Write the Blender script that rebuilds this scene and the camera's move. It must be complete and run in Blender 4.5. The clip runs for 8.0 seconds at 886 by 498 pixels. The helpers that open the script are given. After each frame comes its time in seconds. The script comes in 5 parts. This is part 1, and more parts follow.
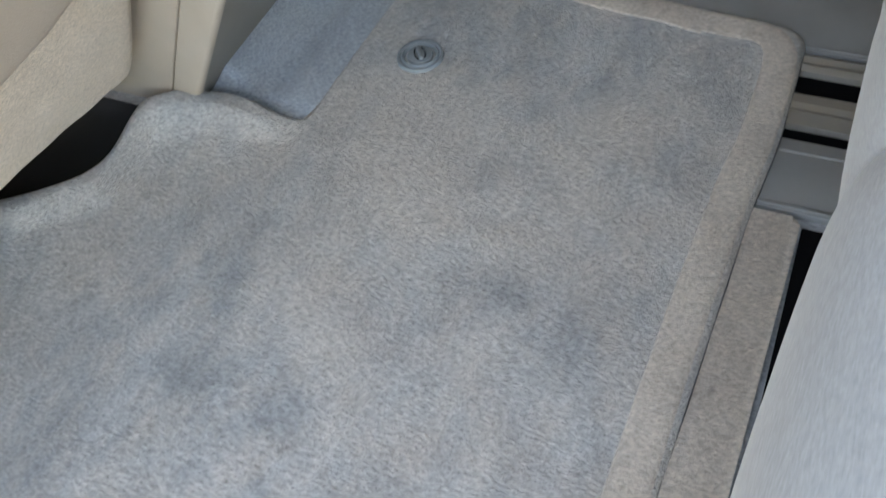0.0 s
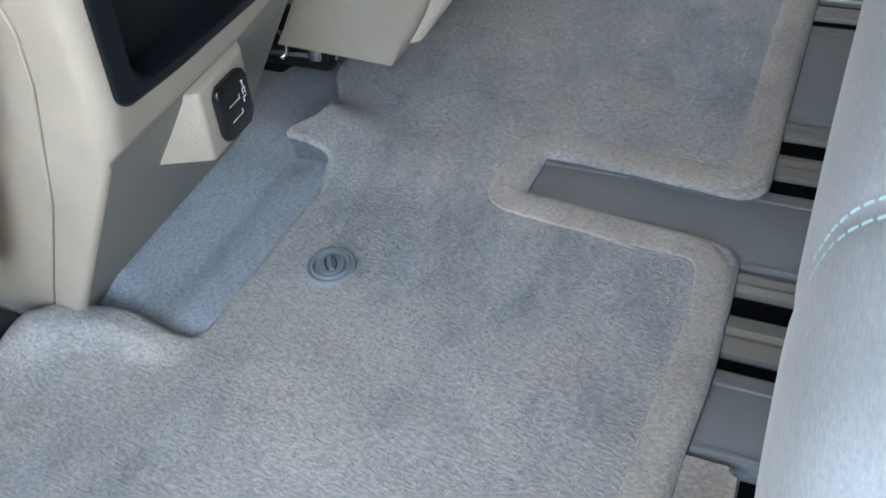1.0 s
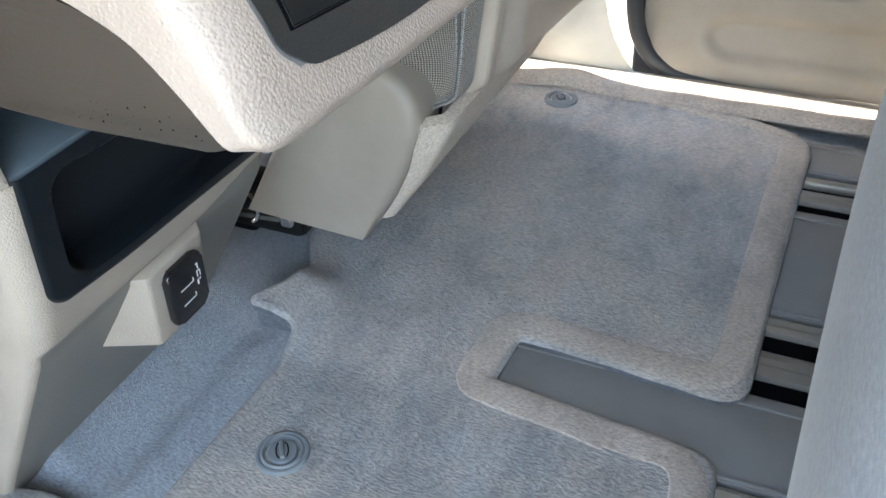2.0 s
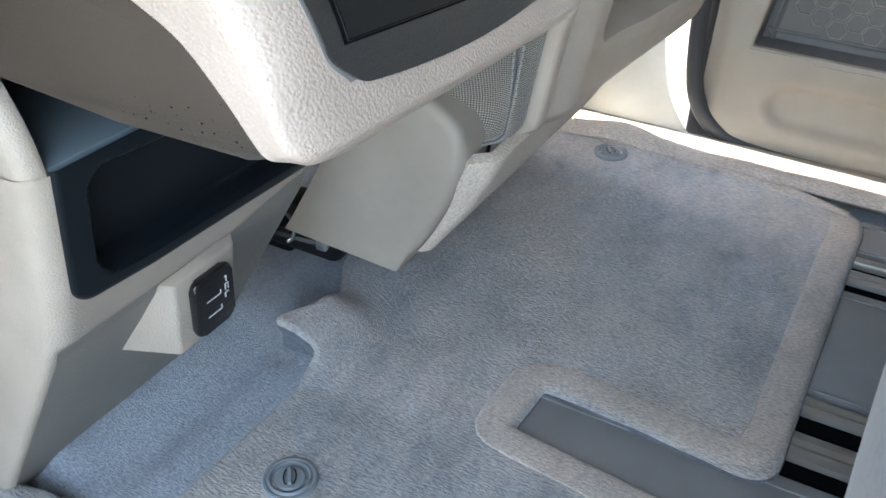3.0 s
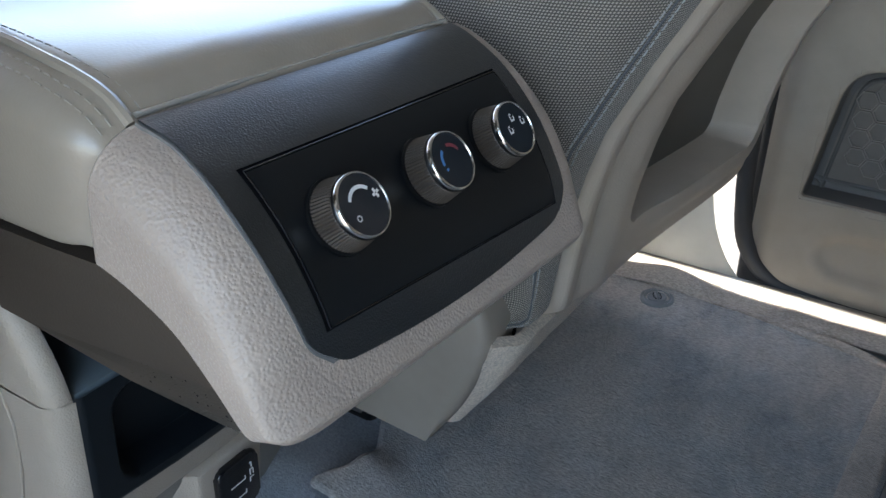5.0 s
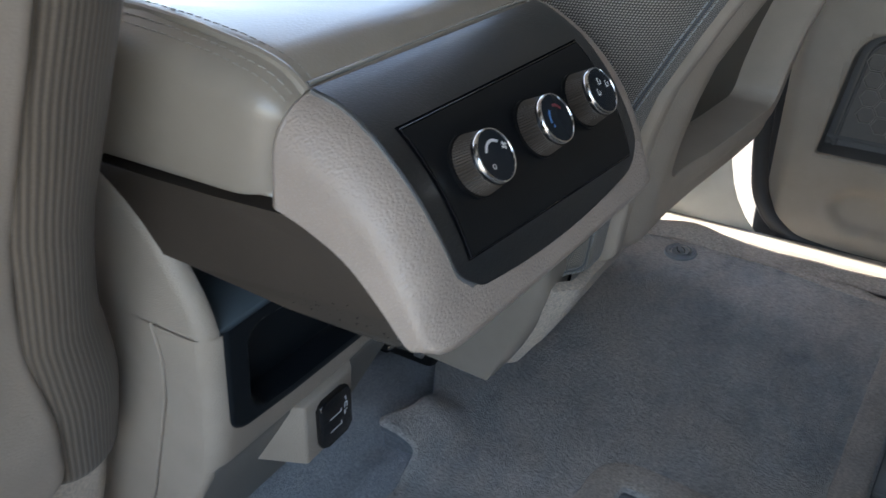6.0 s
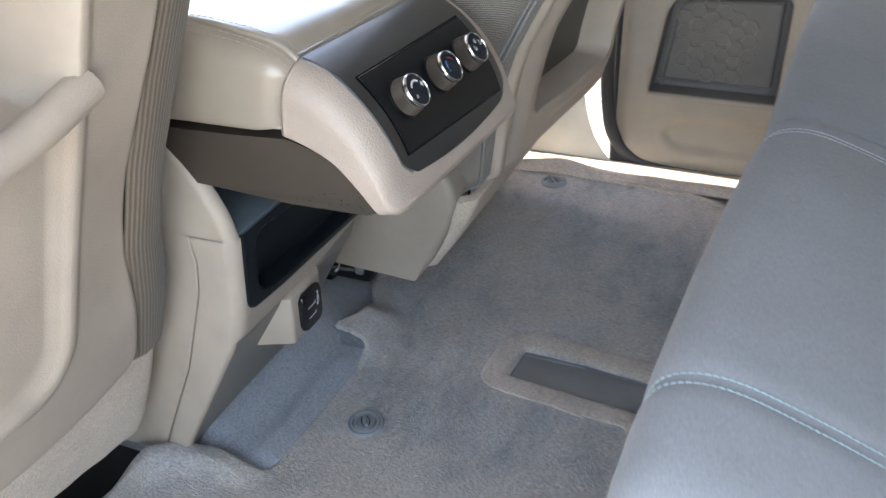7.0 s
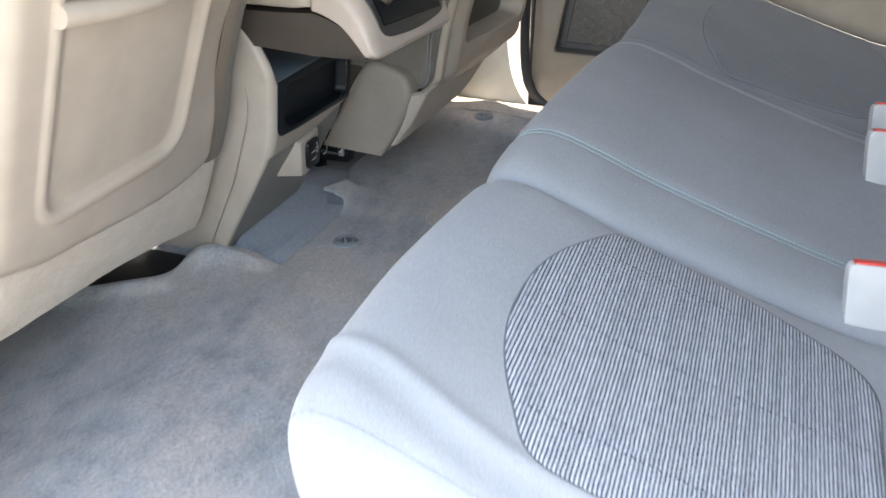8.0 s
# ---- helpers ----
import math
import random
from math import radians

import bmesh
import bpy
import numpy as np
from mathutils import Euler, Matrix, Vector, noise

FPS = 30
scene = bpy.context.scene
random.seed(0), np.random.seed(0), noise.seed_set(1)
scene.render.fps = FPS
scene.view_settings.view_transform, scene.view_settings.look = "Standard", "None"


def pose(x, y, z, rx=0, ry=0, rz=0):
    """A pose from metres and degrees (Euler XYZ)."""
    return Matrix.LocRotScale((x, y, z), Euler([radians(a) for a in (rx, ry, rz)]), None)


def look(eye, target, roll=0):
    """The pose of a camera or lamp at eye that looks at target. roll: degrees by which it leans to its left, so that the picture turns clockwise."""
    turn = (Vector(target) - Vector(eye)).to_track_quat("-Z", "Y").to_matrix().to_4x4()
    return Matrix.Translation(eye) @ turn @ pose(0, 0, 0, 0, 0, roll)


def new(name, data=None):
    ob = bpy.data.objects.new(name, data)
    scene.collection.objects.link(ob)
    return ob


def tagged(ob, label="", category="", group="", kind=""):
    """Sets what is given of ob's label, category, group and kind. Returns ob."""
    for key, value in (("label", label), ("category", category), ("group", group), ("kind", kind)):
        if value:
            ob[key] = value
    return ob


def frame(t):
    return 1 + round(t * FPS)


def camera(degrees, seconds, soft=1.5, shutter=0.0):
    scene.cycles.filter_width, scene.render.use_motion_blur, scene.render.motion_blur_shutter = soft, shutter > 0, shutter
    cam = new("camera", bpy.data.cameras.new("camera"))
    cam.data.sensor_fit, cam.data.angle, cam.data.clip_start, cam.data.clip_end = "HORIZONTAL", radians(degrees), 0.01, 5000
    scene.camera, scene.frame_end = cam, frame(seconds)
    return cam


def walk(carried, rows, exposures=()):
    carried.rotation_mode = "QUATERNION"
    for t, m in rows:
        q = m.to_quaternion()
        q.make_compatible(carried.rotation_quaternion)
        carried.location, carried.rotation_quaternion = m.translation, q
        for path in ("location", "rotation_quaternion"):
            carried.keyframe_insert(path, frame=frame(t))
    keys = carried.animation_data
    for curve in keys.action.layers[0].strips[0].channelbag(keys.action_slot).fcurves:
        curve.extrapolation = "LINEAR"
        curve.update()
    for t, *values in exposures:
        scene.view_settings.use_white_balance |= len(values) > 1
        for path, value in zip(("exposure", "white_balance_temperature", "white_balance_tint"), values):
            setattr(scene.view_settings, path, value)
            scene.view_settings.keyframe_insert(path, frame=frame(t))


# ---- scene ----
cam = camera(53.6, 8.0, shutter=0.25)
PATH = [
    (0, (0.368, -0.621, 0.605), (-0.278, 0.416, -0.979), -11.2),
    (0.5, (0.376, -0.544, 0.593), (-0.293, 0.624, -0.886), -9.8),
    (1, (0.379, -0.493, 0.595), (-0.283, 0.785, -0.793), -7.4),
    (1.5, (0.373, -0.44, 0.609), (-0.298, 0.933, -0.683), -5.1),
    (1.7, (0.373, -0.424, 0.62), (-0.311, 0.981, -0.627), -4.8),
    (2.8, (0.378, -0.405, 0.614), (-0.381, 1.064, -0.512), 1.1),
    (3, (0.369, -0.403, 0.607), (-0.424, 1.055, -0.508), 1.1),
    (3.5, (0.366, -0.39, 0.601), (-0.491, 1.046, -0.496), 1.0),
    (4, (0.389, -0.365, 0.645), (-0.535, 1.083, -0.379), 0.5),
    (4.2, (0.396, -0.353, 0.671), (-0.551, 1.107, -0.315), 0.0),
    (5.3, (0.388, -0.356, 0.698), (-0.608, 1.09, -0.259), -0.9),
    (5.5, (0.383, -0.377, 0.702), (-0.607, 1.061, -0.275), -0.9),
    (6, (0.379, -0.462, 0.723), (-0.581, 0.971, -0.29), -1.9),
    (6.5, (0.435, -0.602, 0.763), (-0.448, 0.862, -0.274), -2.2),
    (7, (0.496, -0.744, 0.811), (-0.249, 0.788, -0.236), -4.2),
    (7.5, (0.598, -1.009, 0.827), (-0.035, 0.6, -0.178), -3.3),
    (7.7, (0.654, -1.144, 0.824), (0.049, 0.48, -0.175), -1.4),
    (8, (0.752, -1.334, 0.831), (0.092, 0.282, -0.146), -1.0),
]
EXPOSURES = [(0.0, 3.2, 8300, 10), (0.6, 3.42, 7500, 9), (1.2, 3.55, 7350, 9), (3.0, 3.6, 7000, 9), (4.0, 3.55, 6850, 8), (5.4, 2.08, 6600, 8), (6.0, 2.1, 6850, 10), (6.5, 2.65, 7400, 13), (7.0, 3.05, 7600, 14), (7.5, 3.1, 7500, 14), (8.0, 2.85, 7800, 13)]
walk(cam, [(t, look(eye, target, roll)) for t, eye, target, roll in PATH], EXPOSURES)


# world, sun
SUN_EL, SUN_AZ = 56.0, 4.0
sun_way = Vector((-math.cos(radians(SUN_EL)) * math.cos(radians(SUN_AZ)), math.cos(radians(SUN_EL)) * math.sin(radians(SUN_AZ)), math.sin(radians(SUN_EL))))
world = bpy.data.worlds.new("sky")
scene.world = world
world.use_nodes = True
wn = world.node_tree
sky = wn.nodes.new("ShaderNodeTexSky")
sky.sky_type = "NISHITA"
sky.sun_disc = False
sky.sun_elevation = radians(SUN_EL)
sky.sun_rotation = math.atan2(sun_way.x, sun_way.y)
wn.links.new(sky.outputs[0], wn.nodes["Background"].inputs[0])
wn.nodes["Background"].inputs[1].default_value = 0.15
sun = new("sun", bpy.data.lights.new("sun", "SUN"))
sun.data.energy, sun.data.angle, sun.data.color = 4.5, radians(0.6), (1.0, 0.95, 0.87)
sun.matrix_world = look(sun_way * 20, (0, 0, 0))
# added area lamp that strengthens the daylight through the open doorway
door_light = new("doorway_daylight", bpy.data.lights.new("doorway_daylight", "AREA"))
door_light.data.shape, door_light.data.size, door_light.data.size_y = "RECTANGLE", 0.92, 1.15
door_light.data.energy, door_light.data.color = 1.15, (0.68, 0.84, 1.0)
door_light.matrix_world = look((0.55, -0.97, 0.74), (0.36, 0.2, 0.45))


# ---- materials ----
def material(name, colour, rough=0.6, metal=0.0, spec=0.5):
    m = bpy.data.materials.new(name)
    m.use_nodes = True
    b = m.node_tree.nodes["Principled BSDF"]
    b.inputs["Base Color"].default_value = (*colour, 1)
    b.inputs["Roughness"].default_value = rough
    b.inputs["Metallic"].default_value = metal
    b.inputs["Specular IOR Level"].default_value = spec
    return m


def node(m, kind, **inputs):
    n = m.node_tree.nodes.new(kind)
    for key, value in inputs.items():
        n.inputs[key.replace("_", " ")].default_value = value
    return n


def link(m, a, b):
    m.node_tree.links.new(a, b)


def coords(m, stretch=(1, 1, 1), turn=(0, 0, 0)):
    tex = node(m, "ShaderNodeTexCoord")
    mp = node(m, "ShaderNodeMapping")
    mp.inputs["Scale"].default_value = stretch
    mp.inputs["Rotation"].default_value = [radians(a) for a in turn]
    link(m, tex.outputs["Object"], mp.inputs["Vector"])
    return mp.outputs["Vector"]


def noise_tex(m, at, scale, detail=3.0, rough=0.55):
    n = node(m, "ShaderNodeTexNoise", Scale=scale, Detail=detail, Roughness=rough)
    link(m, at, n.inputs["Vector"])
    return n.outputs["Fac"]


def ramp(m, fac, stops):
    r = node(m, "ShaderNodeValToRGB")
    cr = r.color_ramp
    while len(cr.elements) < len(stops):
        cr.elements.new(0.5)
    for e, (p, c) in zip(cr.elements, stops):
        e.position, e.color = p, (*c, 1)
    link(m, fac, r.inputs["Fac"])
    return r.outputs["Color"]


def mix(m, fac, a, b, kind="MIX"):
    n = m.node_tree.nodes.new("ShaderNodeMix")
    n.data_type, n.blend_type = "RGBA", kind
    for value, socket in ((fac, n.inputs[0]), (a, n.inputs[6]), (b, n.inputs[7])):
        if isinstance(value, (int, float)):
            socket.default_value = value
        elif isinstance(value, tuple):
            socket.default_value = (*value, 1)
        else:
            link(m, value, socket)
    return n.outputs[2]


def math_node(m, op, a, b=0.0):
    n = m.node_tree.nodes.new("ShaderNodeMath")
    n.operation = op
    for value, socket in ((a, n.inputs[0]), (b, n.inputs[1])):
        if isinstance(value, (int, float)):
            socket.default_value = value
        else:
            link(m, value, socket)
    return n.outputs[0]


def bsdf(m):
    return m.node_tree.nodes["Principled BSDF"]


def bump(m, height, strength, distance):
    n = node(m, "ShaderNodeBump", Strength=strength, Distance=distance)
    link(m, height, n.inputs["Height"])
    last = bsdf(m).inputs["Normal"]
    if last.is_linked:
        link(m, last.links[0].from_socket, n.inputs["Normal"])
    link(m, n.outputs["Normal"], last)


def carpet(name, dark, light, warm, pile=1.0, fibre=560.0):
    """Cut-pile carpet: mottled nap, fine fibres."""
    m = material(name, light, 0.95, 0, 0.15)
    at = coords(m)
    nap = noise_tex(m, coords(m, (1.0, 0.6, 1), (0, 0, 25)), 16.0, 6.0, 0.66)
    nap2 = noise_tex(m, coords(m, (1.0, 0.55, 1)), 34.0, 3.0, 0.6)
    c = ramp(m, nap, [(0.39, dark), (0.60, light)])
    wear = noise_tex(m, coords(m), 3.2, 3.0, 0.6)
    c = mix(m, math_node(m, "MULTIPLY", ramp(m, wear, [(0.42, (0, 0, 0)), (0.62, (1, 1, 1))]), 0.85), c, warm)
    c = mix(m, math_node(m, "MULTIPLY", ramp(m, nap2, [(0.42, (0, 0, 0)), (0.68, (1, 1, 1))]), 0.5), c, warm)
    fib = noise_tex(m, coords(m, (0.34, 1, 1), (0, 0, 14)), fibre, 3.0, 0.7)
    c = mix(m, 0.72, c, ramp(m, fib, [(0.3, (0.42, 0.42, 0.43)), (0.7, (1.45, 1.45, 1.45))]), "MULTIPLY")
    link(m, c, bsdf(m).inputs["Base Color"])
    bump(m, fib, 0.9 * pile, 0.004)
    bump(m, nap2, 0.5, 0.003)
    b = bsdf(m)
    b.inputs["Sheen Weight"].default_value = 0.25
    b.inputs["Sheen Roughness"].default_value = 0.6
    return m


def grained(name, colour, rough=0.5, grain=520.0, depth=0.0006, strength=0.5, spec=0.45):
    """Moulded plastic or leather with a pebble grain, and faint soiling."""
    m = material(name, colour, rough, 0, spec)
    at = coords(m)
    v = node(m, "ShaderNodeTexVoronoi", Scale=grain)
    v.feature = "SMOOTH_F1"
    link(m, at, v.inputs["Vector"])
    big = noise_tex(m, at, 14.0, 4.0, 0.6)
    link(m, ramp(m, big, [(0.3, tuple(c * 0.9 for c in colour)), (0.7, tuple(min(1, c * 1.06) for c in colour))]), bsdf(m).inputs["Base Color"])
    link(m, math_node(m, "ADD", math_node(m, "MULTIPLY", big, 0.07), rough - 0.035), bsdf(m).inputs["Roughness"])
    bump(m, v.outputs["Distance"], strength, depth)
    return m


def woven(name, colour, thread=900.0, contrast=0.35, rough=0.85, turn=0, depth=0.0005, own=False):
    """Fabric with fine ribs."""
    m = material(name, colour, rough, 0, 0.25)
    at = coords(m, turn=(0, 0, turn))
    if own:
        at = node(m, "ShaderNodeUVMap").outputs["UV"]
    w = node(m, "ShaderNodeTexWave", Scale=thread / 6.283, Distortion=0.4, Detail=1.0)
    w.bands_direction = "Y"
    link(m, at, w.inputs["Vector"])
    fine = noise_tex(m, at, 700.0, 2.0)
    big = noise_tex(m, at, 6.0, 3.0)
    c = ramp(m, big, [(0.3, tuple(v * 0.92 for v in colour)), (0.7, tuple(v * 1.06 for v in colour))])
    lo, hi = 1 - contrast, 1 + contrast * 0.6
    c = mix(m, 1.0, c, ramp(m, w.outputs["Fac"], [(0.2, (lo, lo, lo)), (0.8, (hi, hi, hi))]), "MULTIPLY")
    c = mix(m, 0.4, c, ramp(m, fine, [(0.3, (0.7, 0.7, 0.7)), (0.7, (1.25, 1.25, 1.25))]), "MULTIPLY")
    link(m, c, bsdf(m).inputs["Base Color"])
    bump(m, w.outputs["Fac"], 0.4, depth)
    bsdf(m).inputs["Sheen Weight"].default_value = 0.15
    return m


def ribbed(name, thread, groove, pitch=0.0043, run=0.034):
    """Coarse upholstery: staggered pale ribs over a dark ground, running across the car."""
    m = material(name, thread, 0.85, 0, 0.2)
    at = coords(m, (1, 1, 1), (0, 0, 88))
    wob = node(m, "ShaderNodeTexNoise", Scale=90.0, Detail=2.0)
    link(m, at, wob.inputs["Vector"])
    off = m.node_tree.nodes.new("ShaderNodeVectorMath")
    off.operation = "MULTIPLY_ADD"
    link(m, wob.outputs["Color"], off.inputs[0])
    off.inputs[1].default_value = (0.004, 0.0016, 0)
    link(m, at, off.inputs[2])
    brick = node(m, "ShaderNodeTexBrick", Scale=1.0, Mortar_Size=pitch * 0.26, Mortar_Smooth=0.5, Bias=0.0, Brick_Width=run, Row_Height=pitch)
    brick.offset, brick.offset_frequency = 0.5, 2
    brick.inputs["Color1"].default_value = (*thread, 1)
    brick.inputs["Color2"].default_value = (*(v * 0.80 for v in thread), 1)
    brick.inputs["Mortar"].default_value = (*groove, 1)
    link(m, off.outputs[0], brick.inputs["Vector"])
    fleck = noise_tex(m, coords(m, (1, 0.3, 1)), 260.0, 2.0, 0.6)
    c = mix(m, 0.35, brick.outputs["Color"], ramp(m, fleck, [(0.36, (0.45, 0.47, 0.52)), (0.6, (1.2, 1.2, 1.2))]), "MULTIPLY")
    link(m, c, bsdf(m).inputs["Base Color"])
    inv = math_node(m, "SUBTRACT", 1.0, brick.outputs["Fac"])
    bump(m, inv, 0.6, 0.0012)
    bsdf(m).inputs["Sheen Weight"].default_value = 0.15
    return m


def tinted_glass(name, tint):
    """Clear dark glass: it lets tinted light straight through and gleams a little."""
    m = material(name, tint, 0.05)
    through_it = node(m, "ShaderNodeBsdfTransparent")
    through_it.inputs["Color"].default_value = (*tint, 1)
    gleam = node(m, "ShaderNodeBsdfGlossy")
    gleam.inputs["Roughness"].default_value = 0.03
    both = node(m, "ShaderNodeMixShader")
    both.inputs[0].default_value = 0.06
    link(m, through_it.outputs[0], both.inputs[1])
    link(m, gleam.outputs[0], both.inputs[2])
    out = next(n for n in m.node_tree.nodes if n.bl_idname == "ShaderNodeOutputMaterial")
    link(m, both.outputs[0], out.inputs["Surface"])
    return m


def netted(name, colour, pitch=0.0021, hole=0.36, sheen=0.3):
    """Knitted cloth with a fine net of dimples, laid out along the surface."""
    m = material(name, colour, 0.6, 0, 0.4)
    at = node(m, "ShaderNodeUVMap").outputs["UV"]
    waves = []
    for way in ("X", "Y"):
        w = node(m, "ShaderNodeTexWave", Scale=0.314 / pitch, Distortion=0.6, Detail=1.0)
        w.bands_direction = way
        link(m, at, w.inputs["Vector"])
        waves.append(w.outputs["Fac"])
    net = math_node(m, "MULTIPLY", *waves)
    big = noise_tex(m, coords(m), 9.0, 3.0)
    c = ramp(m, big, [(0.3, tuple(v * 0.9 for v in colour)), (0.7, tuple(v * 1.08 for v in colour))])
    c = mix(m, 1.0, c, ramp(m, net, [(0.08, (hole, hole, hole)), (0.6, (1.25, 1.25, 1.25))]), "MULTIPLY")
    link(m, c, bsdf(m).inputs["Base Color"])
    bump(m, net, 0.6, 0.0007)
    bsdf(m).inputs["Sheen Weight"].default_value = sheen
    return m


def cloth(name, colour, rough=0.85):
    """Plain upholstery cloth: fine broken threads, faint soiling."""
    m = material(name, colour, rough, 0, 0.25)
    warp = noise_tex(m, coords(m, (1.0, 0.16, 1.0)), 950.0, 2.0, 0.6)
    weft = noise_tex(m, coords(m, (0.2, 1.0, 1.0)), 1100.0, 2.0, 0.6)
    big = noise_tex(m, coords(m), 7.0, 4.0, 0.6)
    c = ramp(m, big, [(0.3, tuple(v * 0.93 for v in colour)), (0.7, tuple(v * 1.06 for v in colour))])
    c = mix(m, 0.3, c, ramp(m, warp, [(0.32, (0.62, 0.62, 0.62)), (0.68, (1.35, 1.35, 1.35))]), "MULTIPLY")
    c = mix(m, 0.2, c, ramp(m, weft, [(0.32, (0.7, 0.7, 0.7)), (0.68, (1.25, 1.25, 1.25))]), "MULTIPLY")
    link(m, c, bsdf(m).inputs["Base Color"])
    bump(m, warp, 0.35, 0.0006)
    bsdf(m).inputs["Sheen Weight"].default_value = 0.2
    return m


MAT_PILE = carpet("mat pile", (0.270, 0.286, 0.300), (0.408, 0.422, 0.432), (0.515, 0.470, 0.430), 1.0, 460.0)
MAT_BORDER = carpet("mat border", (0.37, 0.33, 0.295), (0.47, 0.42, 0.375), (0.52, 0.46, 0.40), 0.5, 600.0)
FLOOR_CARPET = carpet("floor carpet", (0.258, 0.296, 0.345), (0.33, 0.368, 0.415), (0.365, 0.40, 0.44), 0.7, 600.0)
BACKING = carpet("mat backing felt darkened for shade", (0.085, 0.10, 0.12), (0.11, 0.125, 0.145), (0.12, 0.13, 0.15), 0.4, 600.0)
SKIRT = carpet("seat skirt carpet", (0.52, 0.435, 0.35), (0.60, 0.505, 0.41), (0.64, 0.545, 0.45), 0.5, 620.0)
BEIGE = grained("beige moulded plastic", (0.41, 0.353, 0.295), 0.42, 860.0, 0.0006, 0.75)
BEIGE_PEBBLE = grained("beige pebbled plastic", (0.43, 0.358, 0.308), 0.32, 600.0, 0.0008, 0.82)
# Darker copy of the beige: the far door's shade is in the colour.
DOOR_SHADED = grained("beige door lining darkened for shade", (0.32, 0.272, 0.222), 0.48, 860.0, 0.0005, 0.6)
LOWER_SHADE = grained("beige plastic darkened for shade", (0.235, 0.225, 0.205), 0.5, 800.0, 0.0005, 0.6)
BEIGE_SMOOTH = grained("beige smooth plastic", (0.315, 0.272, 0.23), 0.5, 900.0, 0.0002, 0.25)
LEATHER = grained("beige-grey leather", (0.325, 0.280, 0.230), 0.36, 620.0, 0.0003, 0.4, 0.55)
bsdf(LEATHER).inputs["Coat Weight"].default_value = 0.8
bsdf(LEATHER).inputs["Coat Roughness"].default_value = 0.24
BROWN = grained("brown textured plastic", (0.052, 0.040, 0.031), 0.6, 700.0, 0.0004, 0.4)
BLACK = grained("black plastic", (0.005, 0.0055, 0.0065), 0.42, 900.0, 0.0003, 0.3, 0.3)
BLACK_SOFT = grained("dark storage plastic", (0.0070, 0.0100, 0.0132), 0.42, 900.0, 0.0002, 0.3, 0.26)
BLACK_GLOSS = material("gloss black", (0.01, 0.01, 0.012), 0.22)
DARK = material("flat black for shade and flecks", (0.004, 0.004, 0.005), 0.9, 0.0, 0.05)
TRACK = grained("grey track cover", (0.215, 0.220, 0.226), 0.40, 900.0, 0.0002, 0.2)
TRACK_METAL = material("bare track steel", (0.30, 0.285, 0.265), 0.38, 0.55)
RUBBER = grained("dark rubber seal", (0.035, 0.036, 0.04), 0.55, 600.0, 0.0003, 0.3)
CHROME = material("chrome", (0.75, 0.75, 0.75), 0.12, 1.0)
SEAT = cloth("grey bench cloth", (0.256, 0.268, 0.284))
BOLSTER = woven("bolster cloth", (0.155, 0.124, 0.097), 460.0, 0.32, own=True, depth=0.0010)
NETTED = netted("grey netted seat cloth", (0.350, 0.312, 0.272), 0.0026, 0.22, 0.25)
CREAM = grained("cream sill trim", (0.62, 0.59, 0.53), 0.45, 700.0, 0.0003, 0.3)
HEADLINER = grained("headliner", (0.55, 0.53, 0.5), 0.9, 700.0, 0.0003, 0.3)
CYAN = material("pale cyan thread", (0.29, 0.42, 0.44), 0.7)
THREAD = material("pale grey-blue thread", (0.36, 0.375, 0.38), 0.7)
HEM_THREAD = material("pale hem thread", (0.42, 0.37, 0.32), 0.7)
WHITE_INK = material("white print", (0.8, 0.8, 0.8), 0.5)
BLUE_INK = material("blue print", (0.08, 0.25, 0.6), 0.5)
RED_INK = material("red print", (0.22, 0.04, 0.05), 0.5)
BUCKLE = grained("pale buckle plastic", (0.52, 0.51, 0.50), 0.4, 900.0, 0.0002, 0.2)
RED = material("red button", (0.72, 0.06, 0.05), 0.35)
CLIP = grained("blue grey clip plastic", (0.215, 0.245, 0.27), 0.36, 900.0, 0.0002, 0.2)
ASPHALT = grained("worn asphalt", (0.19, 0.172, 0.150), 0.9, 60.0, 0.004, 0.5)


# ---- building helpers ----
def part(name, bm, mat, parent=None, label="", smooth=True):
    """Links a bmesh as one mesh object."""
    bmesh.ops.recalc_face_normals(bm, faces=bm.faces)
    me = bpy.data.meshes.new(name)
    bm.to_mesh(me)
    bm.free()
    for mt in mat if isinstance(mat, (list, tuple)) else (mat,):
        me.materials.append(mt)
    if smooth:
        me.shade_smooth()
        me.set_sharp_from_angle(angle=radians(38))
    ob = new(name, me)
    if parent:
        ob.parent = parent
    if label:
        ob["label"] = label
    return ob


def thing(name, label, category, kind="", group=""):
    return tagged(new(name), label, category, group, kind)


def arc_corners(pts, radii, steps=6):
    """A closed 2D polygon with its corners rounded."""
    out, n = [], len(pts)
    for i in range(n):
        r = radii[i] if isinstance(radii, (list, tuple)) else radii
        p, a, b = Vector(pts[i]), Vector(pts[i - 1]), Vector(pts[(i + 1) % n])
        da, db = (a - p), (b - p)
        r = min(r, da.length * 0.48, db.length * 0.48)
        if r < 1e-5:
            out.append(p)
            continue
        s, e = p + da.normalized() * r, p + db.normalized() * r
        for k in range(steps + 1):
            t = k / steps
            out.append((1 - t) ** 2 * s + 2 * t * (1 - t) * p + t * t * e)
    return out


